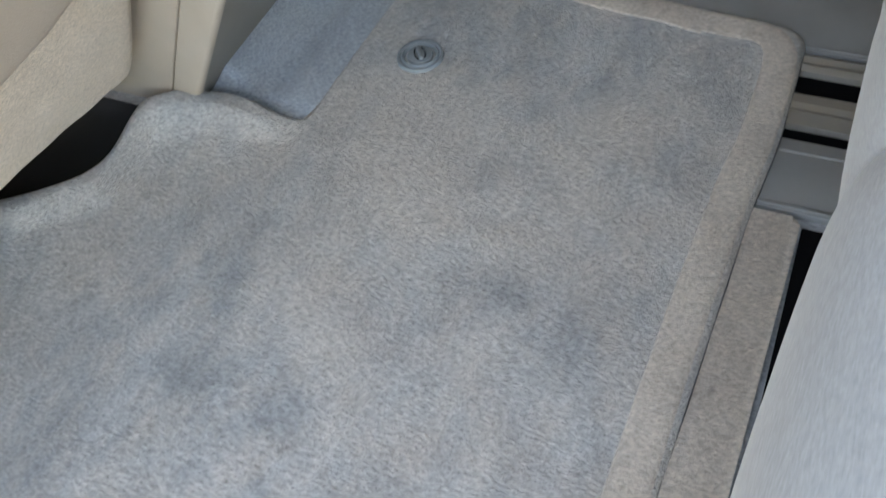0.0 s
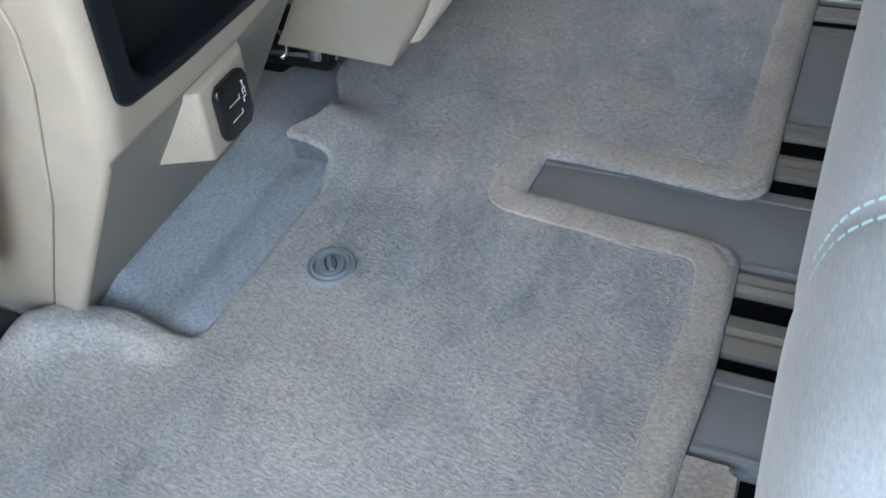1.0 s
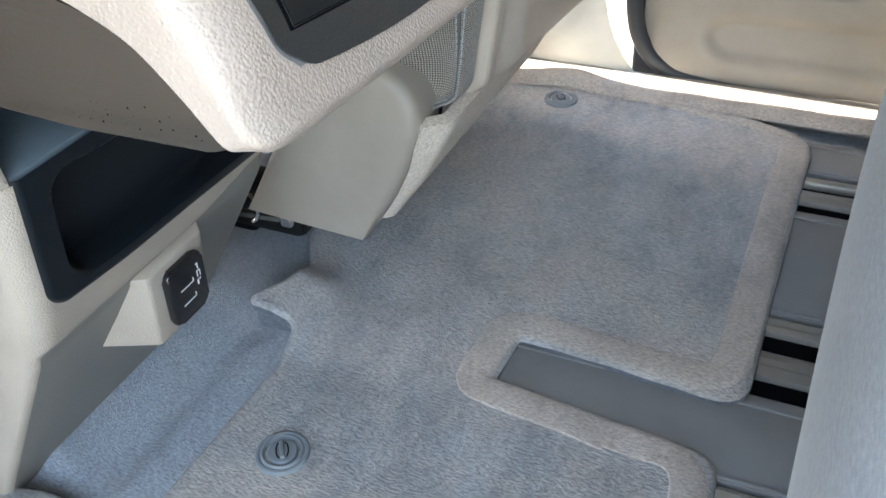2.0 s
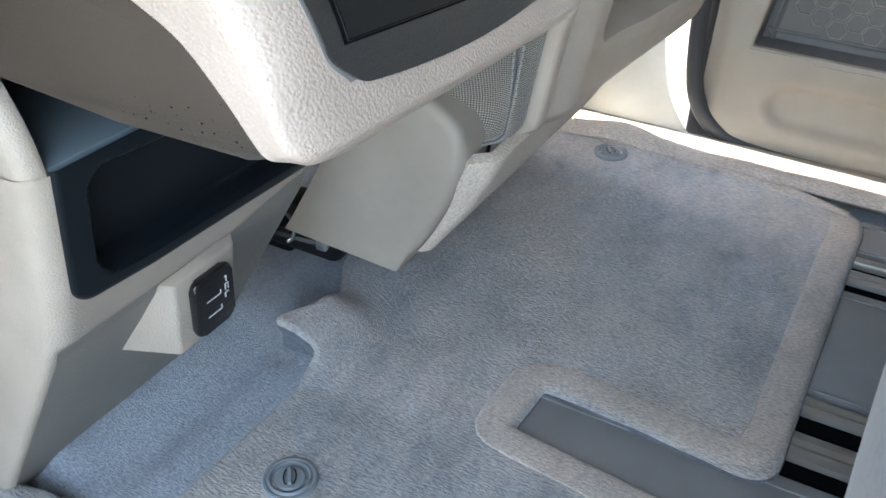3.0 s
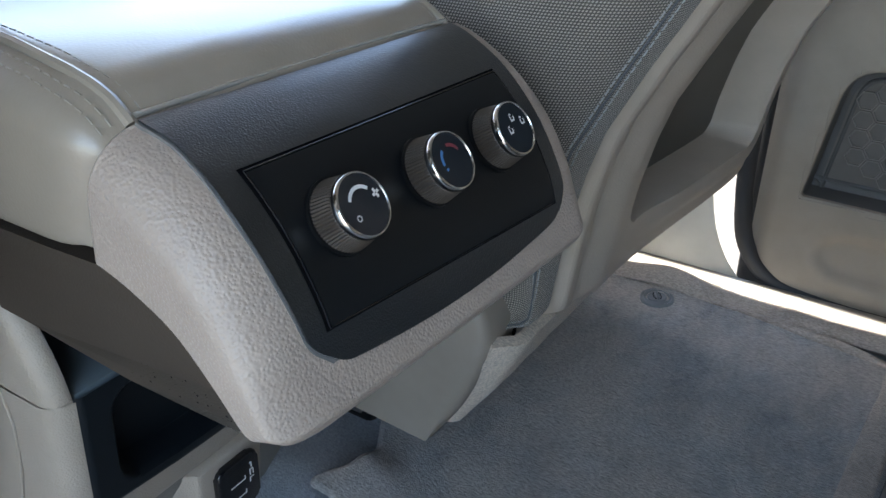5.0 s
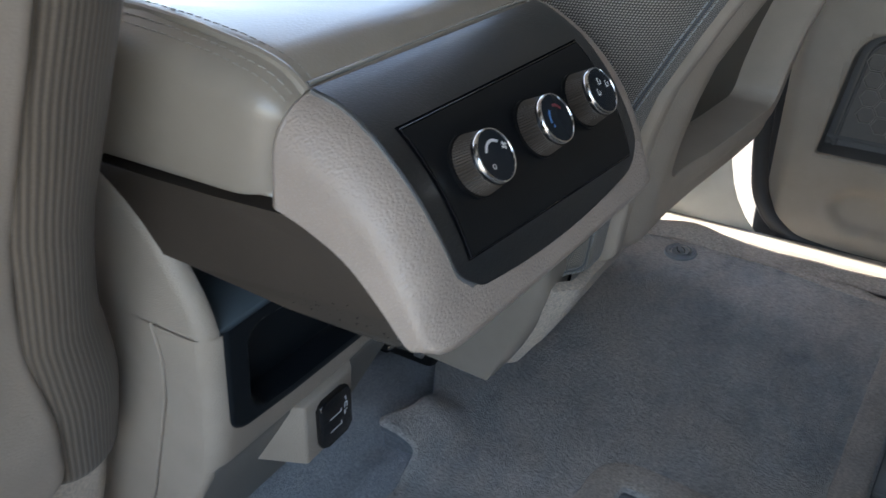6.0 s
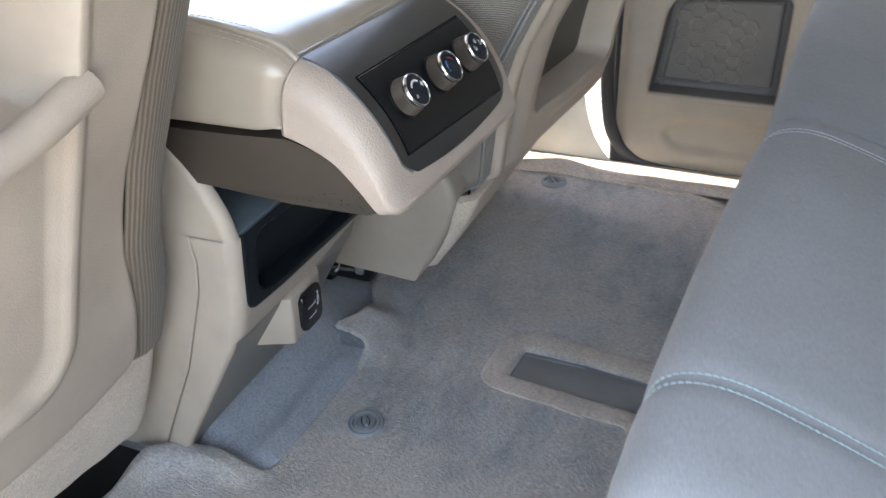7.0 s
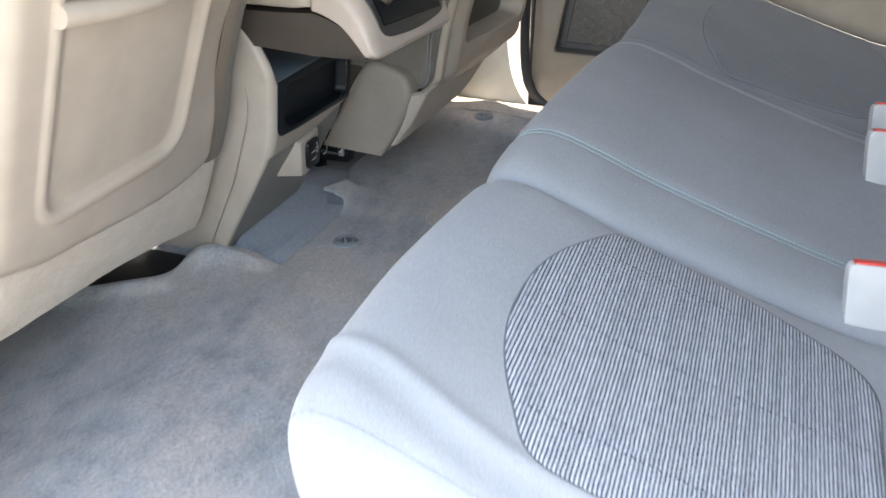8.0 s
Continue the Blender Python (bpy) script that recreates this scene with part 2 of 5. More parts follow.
def spline(pts, steps=8):
    """A smooth open line through points of any dimension."""
    p = [np.array(v, float) for v in pts]
    p = [2 * p[0] - p[1]] + p + [2 * p[-1] - p[-2]]
    out = []
    for i in range(1, len(p) - 2):
        for k in range(steps):
            t = k / steps
            out.append(0.5 * (2 * p[i] + (p[i + 1] - p[i - 1]) * t + (2 * p[i - 1] - 5 * p[i] + 4 * p[i + 1] - p[i + 2]) * t * t + (3 * p[i] - p[i - 1] - 3 * p[i + 1] + p[i + 2]) * t ** 3))
    out.append(p[-2])
    return out


def prism(pts, lo, hi, axis, bevel=0.0, segments=2, bm=None):
    """A 2D outline drawn out from lo to hi along an axis (x: pts are y,z; y: x,z; z: x,y)."""
    bm = bm or bmesh.new()
    place = {"x": lambda a, b, c: (c, a, b), "y": lambda a, b, c: (a, c, b), "z": lambda a, b, c: (a, b, c)}[axis]
    low = [bm.verts.new(place(p[0], p[1], lo)) for p in pts]
    high = [bm.verts.new(place(p[0], p[1], hi)) for p in pts]
    n = len(pts)
    caps = [bm.faces.new(low), bm.faces.new(high)]
    for i in range(n):
        bm.faces.new((low[i], low[(i + 1) % n], high[(i + 1) % n], high[i]))
    if bevel:
        edges = [e for f in caps for e in f.edges]
        bmesh.ops.bevel(bm, geom=edges, offset=bevel, segments=segments, affect="EDGES", profile=0.5)
    return bm


def box(lo, hi, bevel=0.0, bm=None, segments=2):
    bm = bm or bmesh.new()
    made = bmesh.ops.create_cube(bm, size=1.0)["verts"]
    for v in made:
        v.co = [lo[i] + (v.co[i] + 0.5) * (hi[i] - lo[i]) for i in range(3)]
    if bevel:
        edges = list({e for v in made for e in v.link_edges})
        bmesh.ops.bevel(bm, geom=edges, offset=bevel, segments=segments, affect="EDGES", profile=0.5)
    return bm


def grid(rows, bm=None, close=False):
    """A surface through rows of points."""
    bm = bm or bmesh.new()
    v = [[bm.verts.new(p) for p in row] for row in rows]
    for a, b in zip(v, v[1:]):
        for i in range(len(a) - 1 + (1 if close else 0)):
            j = (i + 1) % len(a)
            bm.faces.new((a[i], a[j], b[j], b[i]))
    return bm


def solid(bm, depth):
    """Gives a sheet a thickness, behind its normals."""
    bmesh.ops.recalc_face_normals(bm, faces=bm.faces)
    bmesh.ops.solidify(bm, geom=bm.faces[:], thickness=depth)
    return bm


def slab(top, back):
    """A closed plate between a front and a back sheet of points."""
    bm = grid(top)
    grid(back, bm)
    rim = lambda r: list(r[0]) + [row[-1] for row in r[1:]] + list(r[-1][-2::-1]) + [row[0] for row in r[-2:0:-1]]
    a, b = rim(top), rim(back)
    grid([a, b], bm, True)
    bmesh.ops.remove_doubles(bm, verts=bm.verts[:], dist=1e-6)
    return bm


def tube(pts, radius, sides=8, bm=None, ends=True):
    """A round bar along points; radius may be a list."""
    bm = bm or bmesh.new()
    pts = [Vector(p) for p in pts]
    rings, up = [], None
    for i, p in enumerate(pts):
        d = (pts[min(i + 1, len(pts) - 1)] - pts[max(i - 1, 0)]).normalized()
        if up is None:
            up = d.orthogonal().normalized()
        up = (up - d * up.dot(d)).normalized()
        side = d.cross(up)
        r = radius[i] if isinstance(radius, (list, tuple)) else radius
        rings.append([bm.verts.new(p + r * (math.cos(a) * up + math.sin(a) * side)) for a in (2 * math.pi * k / sides for k in range(sides))])
    for a, b in zip(rings, rings[1:]):
        for k in range(sides):
            bm.faces.new((a[k], a[(k + 1) % sides], b[(k + 1) % sides], b[k]))
    if ends:
        bm.faces.new(rings[0])
        bm.faces.new(rings[-1])
    return bm


def lathe(profile, m, sides=40, bm=None):
    """A turned shape from (radius, height) pairs, placed by m."""
    bm = bm or bmesh.new()
    rings = []
    for r, h in profile:
        rings.append([bm.verts.new(m @ Vector((r * math.cos(a), r * math.sin(a), h))) for a in (2 * math.pi * k / sides for k in range(sides))])
    for a, b in zip(rings, rings[1:]):
        for k in range(sides):
            bm.faces.new((a[k], a[(k + 1) % sides], b[(k + 1) % sides], b[k]))
    bm.faces.new(rings[0])
    bm.faces.new(rings[-1])
    return bm


def stitches(line, lift, length=0.006, gap=0.003, radius=0.0008, side=None):
    """A row of thread stitches along a line of points."""
    bm = bmesh.new()
    line = [Vector(p) for p in line]
    run, i = 0.0, 0
    dists = [0.0]
    for a, b in zip(line, line[1:]):
        dists.append(dists[-1] + (b - a).length)

    def at(s):
        for k in range(len(dists) - 1):
            if s <= dists[k + 1]:
                return line[k].lerp(line[k + 1], (s - dists[k]) / max(1e-9, dists[k + 1] - dists[k]))
        return line[-1]

    while run + length < dists[-1]:
        a, b = at(run), at(run + length)
        up = Vector(lift)
        tube([a, a.lerp(b, 0.25) + up, a.lerp(b, 0.75) + up, b], radius, 5, bm)
        run += length + gap
    return bm


def smooth(a, b, v):
    t = min(1.0, max(0.0, (v - a) / (b - a)))
    return t * t * (3 - 2 * t)


def rounded_mask(y, z, y0, y1, z0, z1, r, soft):
    """1 inside a rounded rectangle, 0 outside, soft at its edge."""
    cy, cz = (y0 + y1) / 2, (z0 + z1) / 2
    qy, qz = abs(y - cy) - (y1 - y0) / 2 + r, abs(z - cz) - (z1 - z0) / 2 + r
    d = math.hypot(max(qy, 0), max(qz, 0)) + min(max(qy, qz), 0) - r
    return 1 - smooth(-soft, 0, d)


# ---- the car's shell ----
FLOOR_Z = -0.016


def floor_height(x, y):
    """The carpeted floor: it rises towards the console's foot."""
    tongue = smooth(-0.128, -0.092, y) * smooth(0.30, 0.16, y)
    level = 0.0142 * smooth(-0.030, -0.055, x) * tongue
    rise = 0.014 * smooth(-0.112, -0.160, x) * tongue
    level += 0.007 * math.exp(-((x + 0.104) / 0.018) ** 2) * smooth(-0.17, -0.10, y) * smooth(0.15, 0.10, y)
    heel = 0.55 * max(0.0, -0.145 - x) * smooth(-0.128, -0.092, y) * smooth(0.20, 0.14, y)
    hump = 0.030 * smooth(-0.14, -0.21, x) * smooth(0.12, 0.20, y) * smooth(0.36, 0.28, y)
    return FLOOR_Z + level + rise + min(heel, 0.035) + hump


def build_shell():
    xs = np.concatenate([np.linspace(-1.2, -0.3, 10), np.linspace(-0.28, 0.0, 57), np.linspace(0.03, 1.7, 30)])
    ys = np.concatenate([np.linspace(-0.79, -0.16, 32), np.linspace(-0.15, 0.30, 76), np.linspace(0.32, 0.79, 24)])
    bm = slab([[(x, y, floor_height(x, y)) for y in ys] for x in xs], [[(x, y, FLOOR_Z - 0.03) for y in ys] for x in xs])
    tagged(part("floor", bm, FLOOR_CARPET), "blue-grey carpeted car floor under the mats", "car floor", kind="structure")
    bm = box((-60, -60, -0.6), (60, 60, -0.45))
    tagged(part("ground", bm, ASPHALT), "worn grey-brown asphalt ground outside the car", "ground", kind="structure")
    # Unseen roof, run far forwards to keep sun off the floor.
    bm = box((-1.30, -0.60, 1.365), (1.9, 0.74, 1.405), 0.01)
    tagged(part("ceiling", bm, HEADLINER), "unseen pale grey headliner, run forwards to block sun", "ceiling", kind="structure")
    # far side, unseen: roof rail, pillar above the belt, rear quarter; edges limit sunlight
    bm = prism([(0.73, 1.345), (0.858, 1.295), (0.858, 1.42), (0.73, 1.42)], -1.3, 1.9, "x", 0.01)
    tagged(part("trim", bm, HEADLINER), "unseen pale roof rail along the far side, edge limits sun", "roof trim", kind="structure")
    bm = prism([(0.858, 1.295), (0.955, 1.265), (0.965, 1.37), (0.858, 1.42)], 1.056, 1.9, "x", 0.01)
    tagged(part("trim", bm, HEADLINER), "unseen pale trim over the rear quarter, added to block sun", "roof trim", kind="structure")
    # Unseen rail, reaching outwards to shade the bench's near end.
    bm = prism([(-0.57, 1.325), (-0.85, 1.28), (-0.85, 1.42), (-0.57, 1.42)], -1.3, 1.9, "x", 0.01)
    tagged(part("trim", bm, HEADLINER), "unseen pale roof rail over the open doorway, widened to block sun", "roof trim", kind="structure")
    bm = prism([(-0.30, 0.0), (-0.08, 0.0), (-0.15, 1.30), (-0.42, 1.30)], -0.90, -0.83, "y", 0.01)
    tagged(part("wall_near_pillar", bm, CREAM), "cream door pillar beside the open doorway", "pillar", kind="structure")
    bm = box((-1.35, -0.86, -0.2), (-1.25, 0.9, 0.82), 0.02)
    tagged(part("wall_front", bm, BLACK), "dark dashboard closing the front", "dashboard", kind="structure")
    bm = box((1.86, -0.9, -0.2), (1.92, 0.9, 1.37), 0.02)
    tagged(part("wall_back", bm, HEADLINER), "plain trim closing the rear", "wall", kind="structure")
    bm = box((-1.3, 0.86, -0.2), (-0.04, 0.92, 0.57), 0.02)
    tagged(part("wall_far_front", bm, BEIGE), "beige front door lining beyond the passenger seat", "door lining", kind="structure")
    # Unseen lining, raised over its window to keep light off the console.
    bm = box((-1.3, -0.92, -0.2), (-0.1, -0.86, 1.02), 0.02)
    tagged(part("wall_near_front", bm, BEIGE), "unseen beige front door lining, raised to block window light", "door lining", kind="structure")
    # Unseen quarter trim, raised to shut out the rear windows' light.
    bm = box((1.0, 0.84, -0.1), (1.9, 0.92, 1.29), 0.02)
    bm = box((1.0, -0.92, -0.1), (1.9, -0.84, 1.29), 0.02, bm)
    tagged(part("wall_rear_sides", bm, BEIGE), "unseen beige quarter trim, raised to block window light", "wall", kind="structure")


def build_sill(sign, name, label):
    """A stepped sill trim along the doorway."""
    pts = [(0.797, -0.02), (0.801, 0.006), (0.808, 0.013), (0.843, 0.013), (0.856, 0.006), (0.861, -0.03), (0.905, -0.05), (0.90, -0.12), (0.797, -0.12)]
    pts = [(sign * a - (0.0 if sign > 0 else 0.035), b - (0.0 if sign > 0 else 0.012)) for a, b in pts]
    bm = prism(pts, -1.2, 1.3, "x")
    return tagged(part(name, bm, SILL), label, "sill trim", kind="structure")


def build_far_door():
    """The shut rear door on the far side: lining, speaker grille, seal."""
    door = thing("door_1", "shut rear car door with beige lining and speaker grille", "car door", "structure")
    # lining: rows up the panel, with the speaker's recess
    def section(x, z):
        y = 0.862 - 0.016 * smooth(0.10, 0.0, z) + 0.02 * smooth(0.02, 0.5, z)
        lower = rounded_mask(x, z, 0.20, 0.98, 0.035, 0.112, 0.05, 0.016)
        y += 0.009 * lower
        front = smooth(0.145, 0.112, x)
        return y + 0.014 * front * front
    zs = np.linspace(0.0, 0.64, 100)
    rows = []
    for z in zs:
        corner = 0.060 * (1 - smooth(0.0, 0.085, z)) ** 1.6
        x0 = 0.111 + corner + 0.02 * z
        rows.append([(x, section(x, z), z) for x in np.linspace(x0, 1.02, 130)])
    rows.insert(0, [(p[0] * 0.99 + 0.004, p[1] + 0.03, -0.006) for p in rows[0]])
    bm = grid(rows)
    # opening for the speaker, with its own rounded rim
    mouth = arc_corners([(0.173, 0.153), (0.408, 0.149), (0.415, 0.345), (0.204, 0.340)], [0.006, 0.008, 0.02, 0.045], 8)
    mouth = [Vector(p) for p in dense(mouth, 0.01)]
    wide = offset_line(mouth, -0.006)
    def inside(p, ring):
        hit = False
        for u, w in zip(ring, ring[1:] + ring[:1]):
            if (u.y > p[1]) != (w.y > p[1]) and p[0] < u.x + (w.x - u.x) * (p[1] - u.y) / (w.y - u.y):
                hit = not hit
        return hit
    gone = [f for f in bm.faces if inside((f.calc_center_median().x, f.calc_center_median().z), wide)]
    bmesh.ops.delete(bm, geom=gone, context="FACES")
    bmesh.ops.solidify(bm, geom=bm.faces[:], thickness=-0.004)
    part("lining", bm, DOOR_SHADED, door)
    rows = []
    for d, dy in ((-0.020, 0.0006), (-0.0195, -0.0024), (-0.004, -0.0028), (-0.0012, -0.0012), (0.0, 0.003), (0.0002, 0.006)):
        rows.append([(p.x, section(p.x, p.y) + dy, p.y) for p in offset_line(mouth, d)])
    part("speaker_rim", grid(rows, None, True), DOOR_SHADED, door)
    rows = []
    for d, y in ((0.0002, None), (0.0012, 0.884), (0.003, 0.905), (0.006, 0.907), (0.0135, 0.907), (0.0145, 0.9015), (0.0165, 0.9000), (0.0190, 0.9008), (0.0205, 0.9030)):
        rows.append([(p.x, section(p.x, p.y) + 0.004 if y is None else y, p.y) for p in offset_line(mouth, d)])
    part("speaker_frame", grid(rows, None, True), RECESS, door, "dark frame sunk round the speaker grille")
    # hexagon pattern on the grille
    bm = bmesh.new()
    r = 0.0158
    for i in range(14):
        for j in range(7):
            cx = 0.203 + i * r * 1.5
            cz = 0.170 + (j + 0.5 * (i % 2)) * r * 1.732
            if math.hypot(cx - 0.284, cz - 0.252) > 0.078:
                continue
            y = 0.9022
            ring = [(cx + k * math.cos(a), y - d, cz + k * math.sin(a)) for k, d in ((r * 0.97, 0.0), (r * 0.93, 0.0022), (r * 0.84, 0.0022), (r * 0.8, 0.0)) for a in (math.pi / 3 * n for n in range(6))]
            v = [bm.verts.new(p) for p in ring]
            for s in range(3):
                for n in range(6):
                    bm.faces.new((v[s * 6 + n], v[s * 6 + (n + 1) % 6], v[s * 6 + 6 + (n + 1) % 6], v[s * 6 + 6 + n]))
    part("grille_rib", bm, GRILLE_RIB, door, "hexagon ribs of the speaker grille", smooth=False)
    bm = prism(arc_corners([(0.188, 0.168), (0.391, 0.166), (0.398, 0.329), (0.212, 0.325)], [0.006, 0.006, 0.015, 0.035]), 0.9022, 0.906, "y", 0.0)
    part("speaker_grille", bm, GRILLE, door, "dark perforated speaker grille")
    # seal: a fat rubber lip round the door's front lower corner
    line = spline([(0.105, 0.872, 0.62), (0.094, 0.868, 0.40), (0.092, 0.864, 0.22), (0.096, 0.859, 0.13), (0.110, 0.855, 0.062), (0.148, 0.851, 0.020), (0.21, 0.850, 0.003), (0.40, 0.850, -0.002), (1.02, 0.850, -0.002)], 10)
    part("seal", tube(line, [0.013] * len(line), 10), RUBBER, door, "dark rubber door seal")
    bm = box((0.085, 0.925, -0.12), (1.05, 0.95, 0.64), 0.01)
    part("frame", bm, RUBBER, door, "dark door shell behind the lining")
    # Unseen frame, added to keep the sun off the bench's far end.
    bm = prism([(0.866, 1.100), (0.955, 1.090), (0.965, 1.30), (0.870, 1.36)], 0.05, 1.05, "x", 0.006)
    part("window_frame", bm, RUBBER, door, "unseen frame over the door window, added to block sun")
    # Unseen pane, added to dim the light from the far window.
    part("window_glass", box((0.09, 0.925, 0.63), (1.04, 0.930, 1.25)), DIMMING_GLASS, door, "unseen dark window glass added to cut daylight")
    door.location = (0.002, 0.011, 0.0)
    return door


def build_pillar():
    """Lower trim of the door pillar behind the front seat."""
    rows = []
    for z in np.linspace(0.0, 1.26, 48):
        x1 = 0.058 + 0.06 * math.exp(-((z) / 0.05) ** 1.0) - 0.06 * z
        row = []
        for t in np.linspace(0, 1, 14):
            x = -0.16 - 0.05 * z + (x1 + 0.16 + 0.05 * z) * t
            y = 0.848 + 0.012 * smooth(0.75, 1.0, t) + 0.02 * z - 0.006 * math.exp(-z / 0.02)
            row.append((x, y, z))
        rows.append(row)
    bm = grid(rows)
    bmesh.ops.solidify(bm, geom=bm.faces[:], thickness=-0.01)
    tagged(part("wall_far_pillar", bm, CREAM), "cream lower trim of the door pillar", "pillar", kind="structure")
    bm = box((-0.12, 0.895, -0.1), (-0.02, 0.925, 1.28), 0.005)
    tagged(part("wall_far_pillar_core", bm, RUBBER), "dark pillar metal behind the trim", "pillar", kind="structure")

def build_fold():
    """Carpet edge turned up along the far sill, with soft waves."""
    rows = []
    for x in np.linspace(-0.14, 1.1, 150):
        swell = 0.016 * math.exp(-((x - 0.03) / 0.06) ** 2)
        wave = 0.0025 * noise.noise((x * 14, 0.3, 5.0))
        rows.append([(x, 0.766 + 0.038 * v + 0.3 * wave * math.sin(math.pi * v), -0.010 + (0.020 + wave + swell) * math.sin(math.pi * (0.15 + 0.62 * v)) ** 0.8) for v in np.linspace(0, 1, 10)])
    tagged(part("trim", solid(grid(rows), -0.004), MAT_BORDER), "olive-grey carpet edge folded up along the sill", "carpet", kind="structure")


# ---- floor tracks ----
def build_tracks():
    def plate(y0, y1, z, mat, name, label, x0=0.10):
        cover = thing(name, label, "floor track")
        part("plate", box((x0, y0, FLOOR_Z - 0.004), (1.2, y1, z), 0.003), mat, cover)
        for a, b in ((y0 + 0.003, y0 + 0.007), (y1 - 0.018, y1 - 0.014)):
            part("ridge", box((x0 + 0.003, a, z - 0.001), (1.2, b, z + 0.0016), 0.0008), mat, cover)
        return cover
    for y0, y1, tag in ((-0.090, -0.003, "smooth grey plastic cover plate beside the seat track"),
                        (0.120, 0.235, "smooth grey plastic cover running into the mat slot"),
                        (0.362, 0.568, "smooth grey plastic cover plate between the seat tracks"),
                        (0.662, 0.745, "smooth grey plastic cover plate at the far side")):
        plate(y0, y1, -0.008, TRACK, "track_cover", tag)
    for y0, y1 in ((0.014, 0.060), (0.088, 0.117), (0.262, 0.300), (0.330, 0.358), (0.590, 0.620), (0.632, 0.650)):
        tr = thing("seat_track", "bare grey steel seat track rail with dark slots", "seat track", group="seat tracks in the floor")
        yc = (y0 + y1) / 2
        pts = [(y0, -0.018), (y0 + 0.002, -0.009), (yc - 0.006, -0.006), (yc, -0.0085), (yc + 0.006, -0.006), (y1 - 0.002, -0.009), (y1, -0.018)]
        part("rail", prism(pts, 0.10, 1.2, "x"), TRACK_METAL, tr, smooth=False)
        # Flat black strips on the floor stand for the slots' shade.
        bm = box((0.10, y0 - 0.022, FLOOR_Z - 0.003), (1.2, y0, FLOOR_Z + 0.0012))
        part("slot", bm, DARK, tr, "flat black strip for the shade in the slot")
    bm = prism(arc_corners([(0.33, -0.85), (0.385, -0.85), (0.400, -0.096), (0.33, -0.096)], 0.008), FLOOR_Z, -0.006, "z", 0.005)
    tagged(part("carpet_strip", bm, MAT_BORDER), "strip of grey carpet edging the floor by the bench", "carpet")
    # Flat black sheet laid for the shaded gap under the bench.
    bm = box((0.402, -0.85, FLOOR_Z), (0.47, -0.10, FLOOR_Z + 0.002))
    tagged(part("floor_gap_shade", bm, DARK), "flat black sheet for the shade under the bench", "floor gap", kind="structure")


# ---- mat ----
MAT_OUTLINE = [(0.349, -0.86), (0.350, -0.38), (0.359, -0.11), (0.367, -0.02), (0.368, 0.142), (0.306, 0.147), (0.207, 0.157), (0.146, 0.162), (0.149, 0.222), (0.19, 0.222), (0.30, 0.211), (0.378, 0.207), (0.381, 0.40), (0.386, 0.60),
               (0.392, 0.748), (0.246, 0.768), (0.11, 0.781), (-0.05, 0.786), (-0.15, 0.75), (-0.15, 0.30), (-0.112, 0.237), (-0.108, 0.190), (-0.120, 0.170), (-0.130, 0.150), (-0.122, 0.139), (-0.074, 0.143), (-0.073, 0.07), (-0.077, -0.04),
               (-0.080, -0.128), (-0.150, -0.118), (-0.205, -0.124), (-0.236, -0.168), (-0.226, -0.25), (-0.27, -0.31), (-0.42, -0.37), (-0.64, -0.40), (-0.64, -0.86)]
MAT_RADII = [0, 0, 0, 0.02, 0.055, 0.03, 0, 0.004, 0.004, 0.02, 0.03, 0.062, 0, 0, 0.055, 0.03, 0, 0.05, 0, 0.02, 0.02, 0.015, 0.01, 0.008, 0.008, 0.010, 0.02, 0, 0.030, 0.03, 0.04, 0.04, 0.03, 0.03, 0.02, 0, 0]
# the mat's front edge curls up into a rounded lip along this line
LIP = [(-0.64, -0.405), (-0.42, -0.375), (-0.27, -0.318), (-0.228, -0.268), (-0.232, -0.205), (-0.226, -0.180), (-0.194, -0.154), (-0.150, -0.137), (-0.100, -0.134), (-0.075, -0.145)]


def with_uv(rows):
    """A surface through rows of points whose texture runs along it, in metres."""
    bm = grid(rows)
    bm.verts.ensure_lookup_table()
    n = len(rows[0])
    along = [0.0]
    for a, b in zip(rows[len(rows) // 2], rows[len(rows) // 2][1:]):
        along.append(along[-1] + (Vector(b) - Vector(a)).length)
    down = [0.0]
    for a, b in zip(rows, rows[1:]):
        down.append(down[-1] + (Vector(b[n // 2]) - Vector(a[n // 2])).length)
    bm.verts.index_update()
    layer = bm.loops.layers.uv.new("threads")
    for f in bm.faces:
        for lp in f.loops:
            k = lp.vert.index
            lp[layer].uv = (down[k // n], along[k % n])
    return bm


def lip_distance(x, y):
    """How far a point lies from the lip's line, and how far along it, 0 to 1."""
    best, where = 9.0, 0.0
    for k, (p, q) in enumerate(zip(LIP, LIP[1:])):
        dx, dy = q[0] - p[0], q[1] - p[1]
        t = min(1.0, max(0.0, ((x - p[0]) * dx + (y - p[1]) * dy) / (dx * dx + dy * dy)))
        d = math.hypot(x - p[0] - t * dx, y - p[1] - t * dy)
        if d < best:
            best, where = d, (k + t) / (len(LIP) - 1)
    return best, where


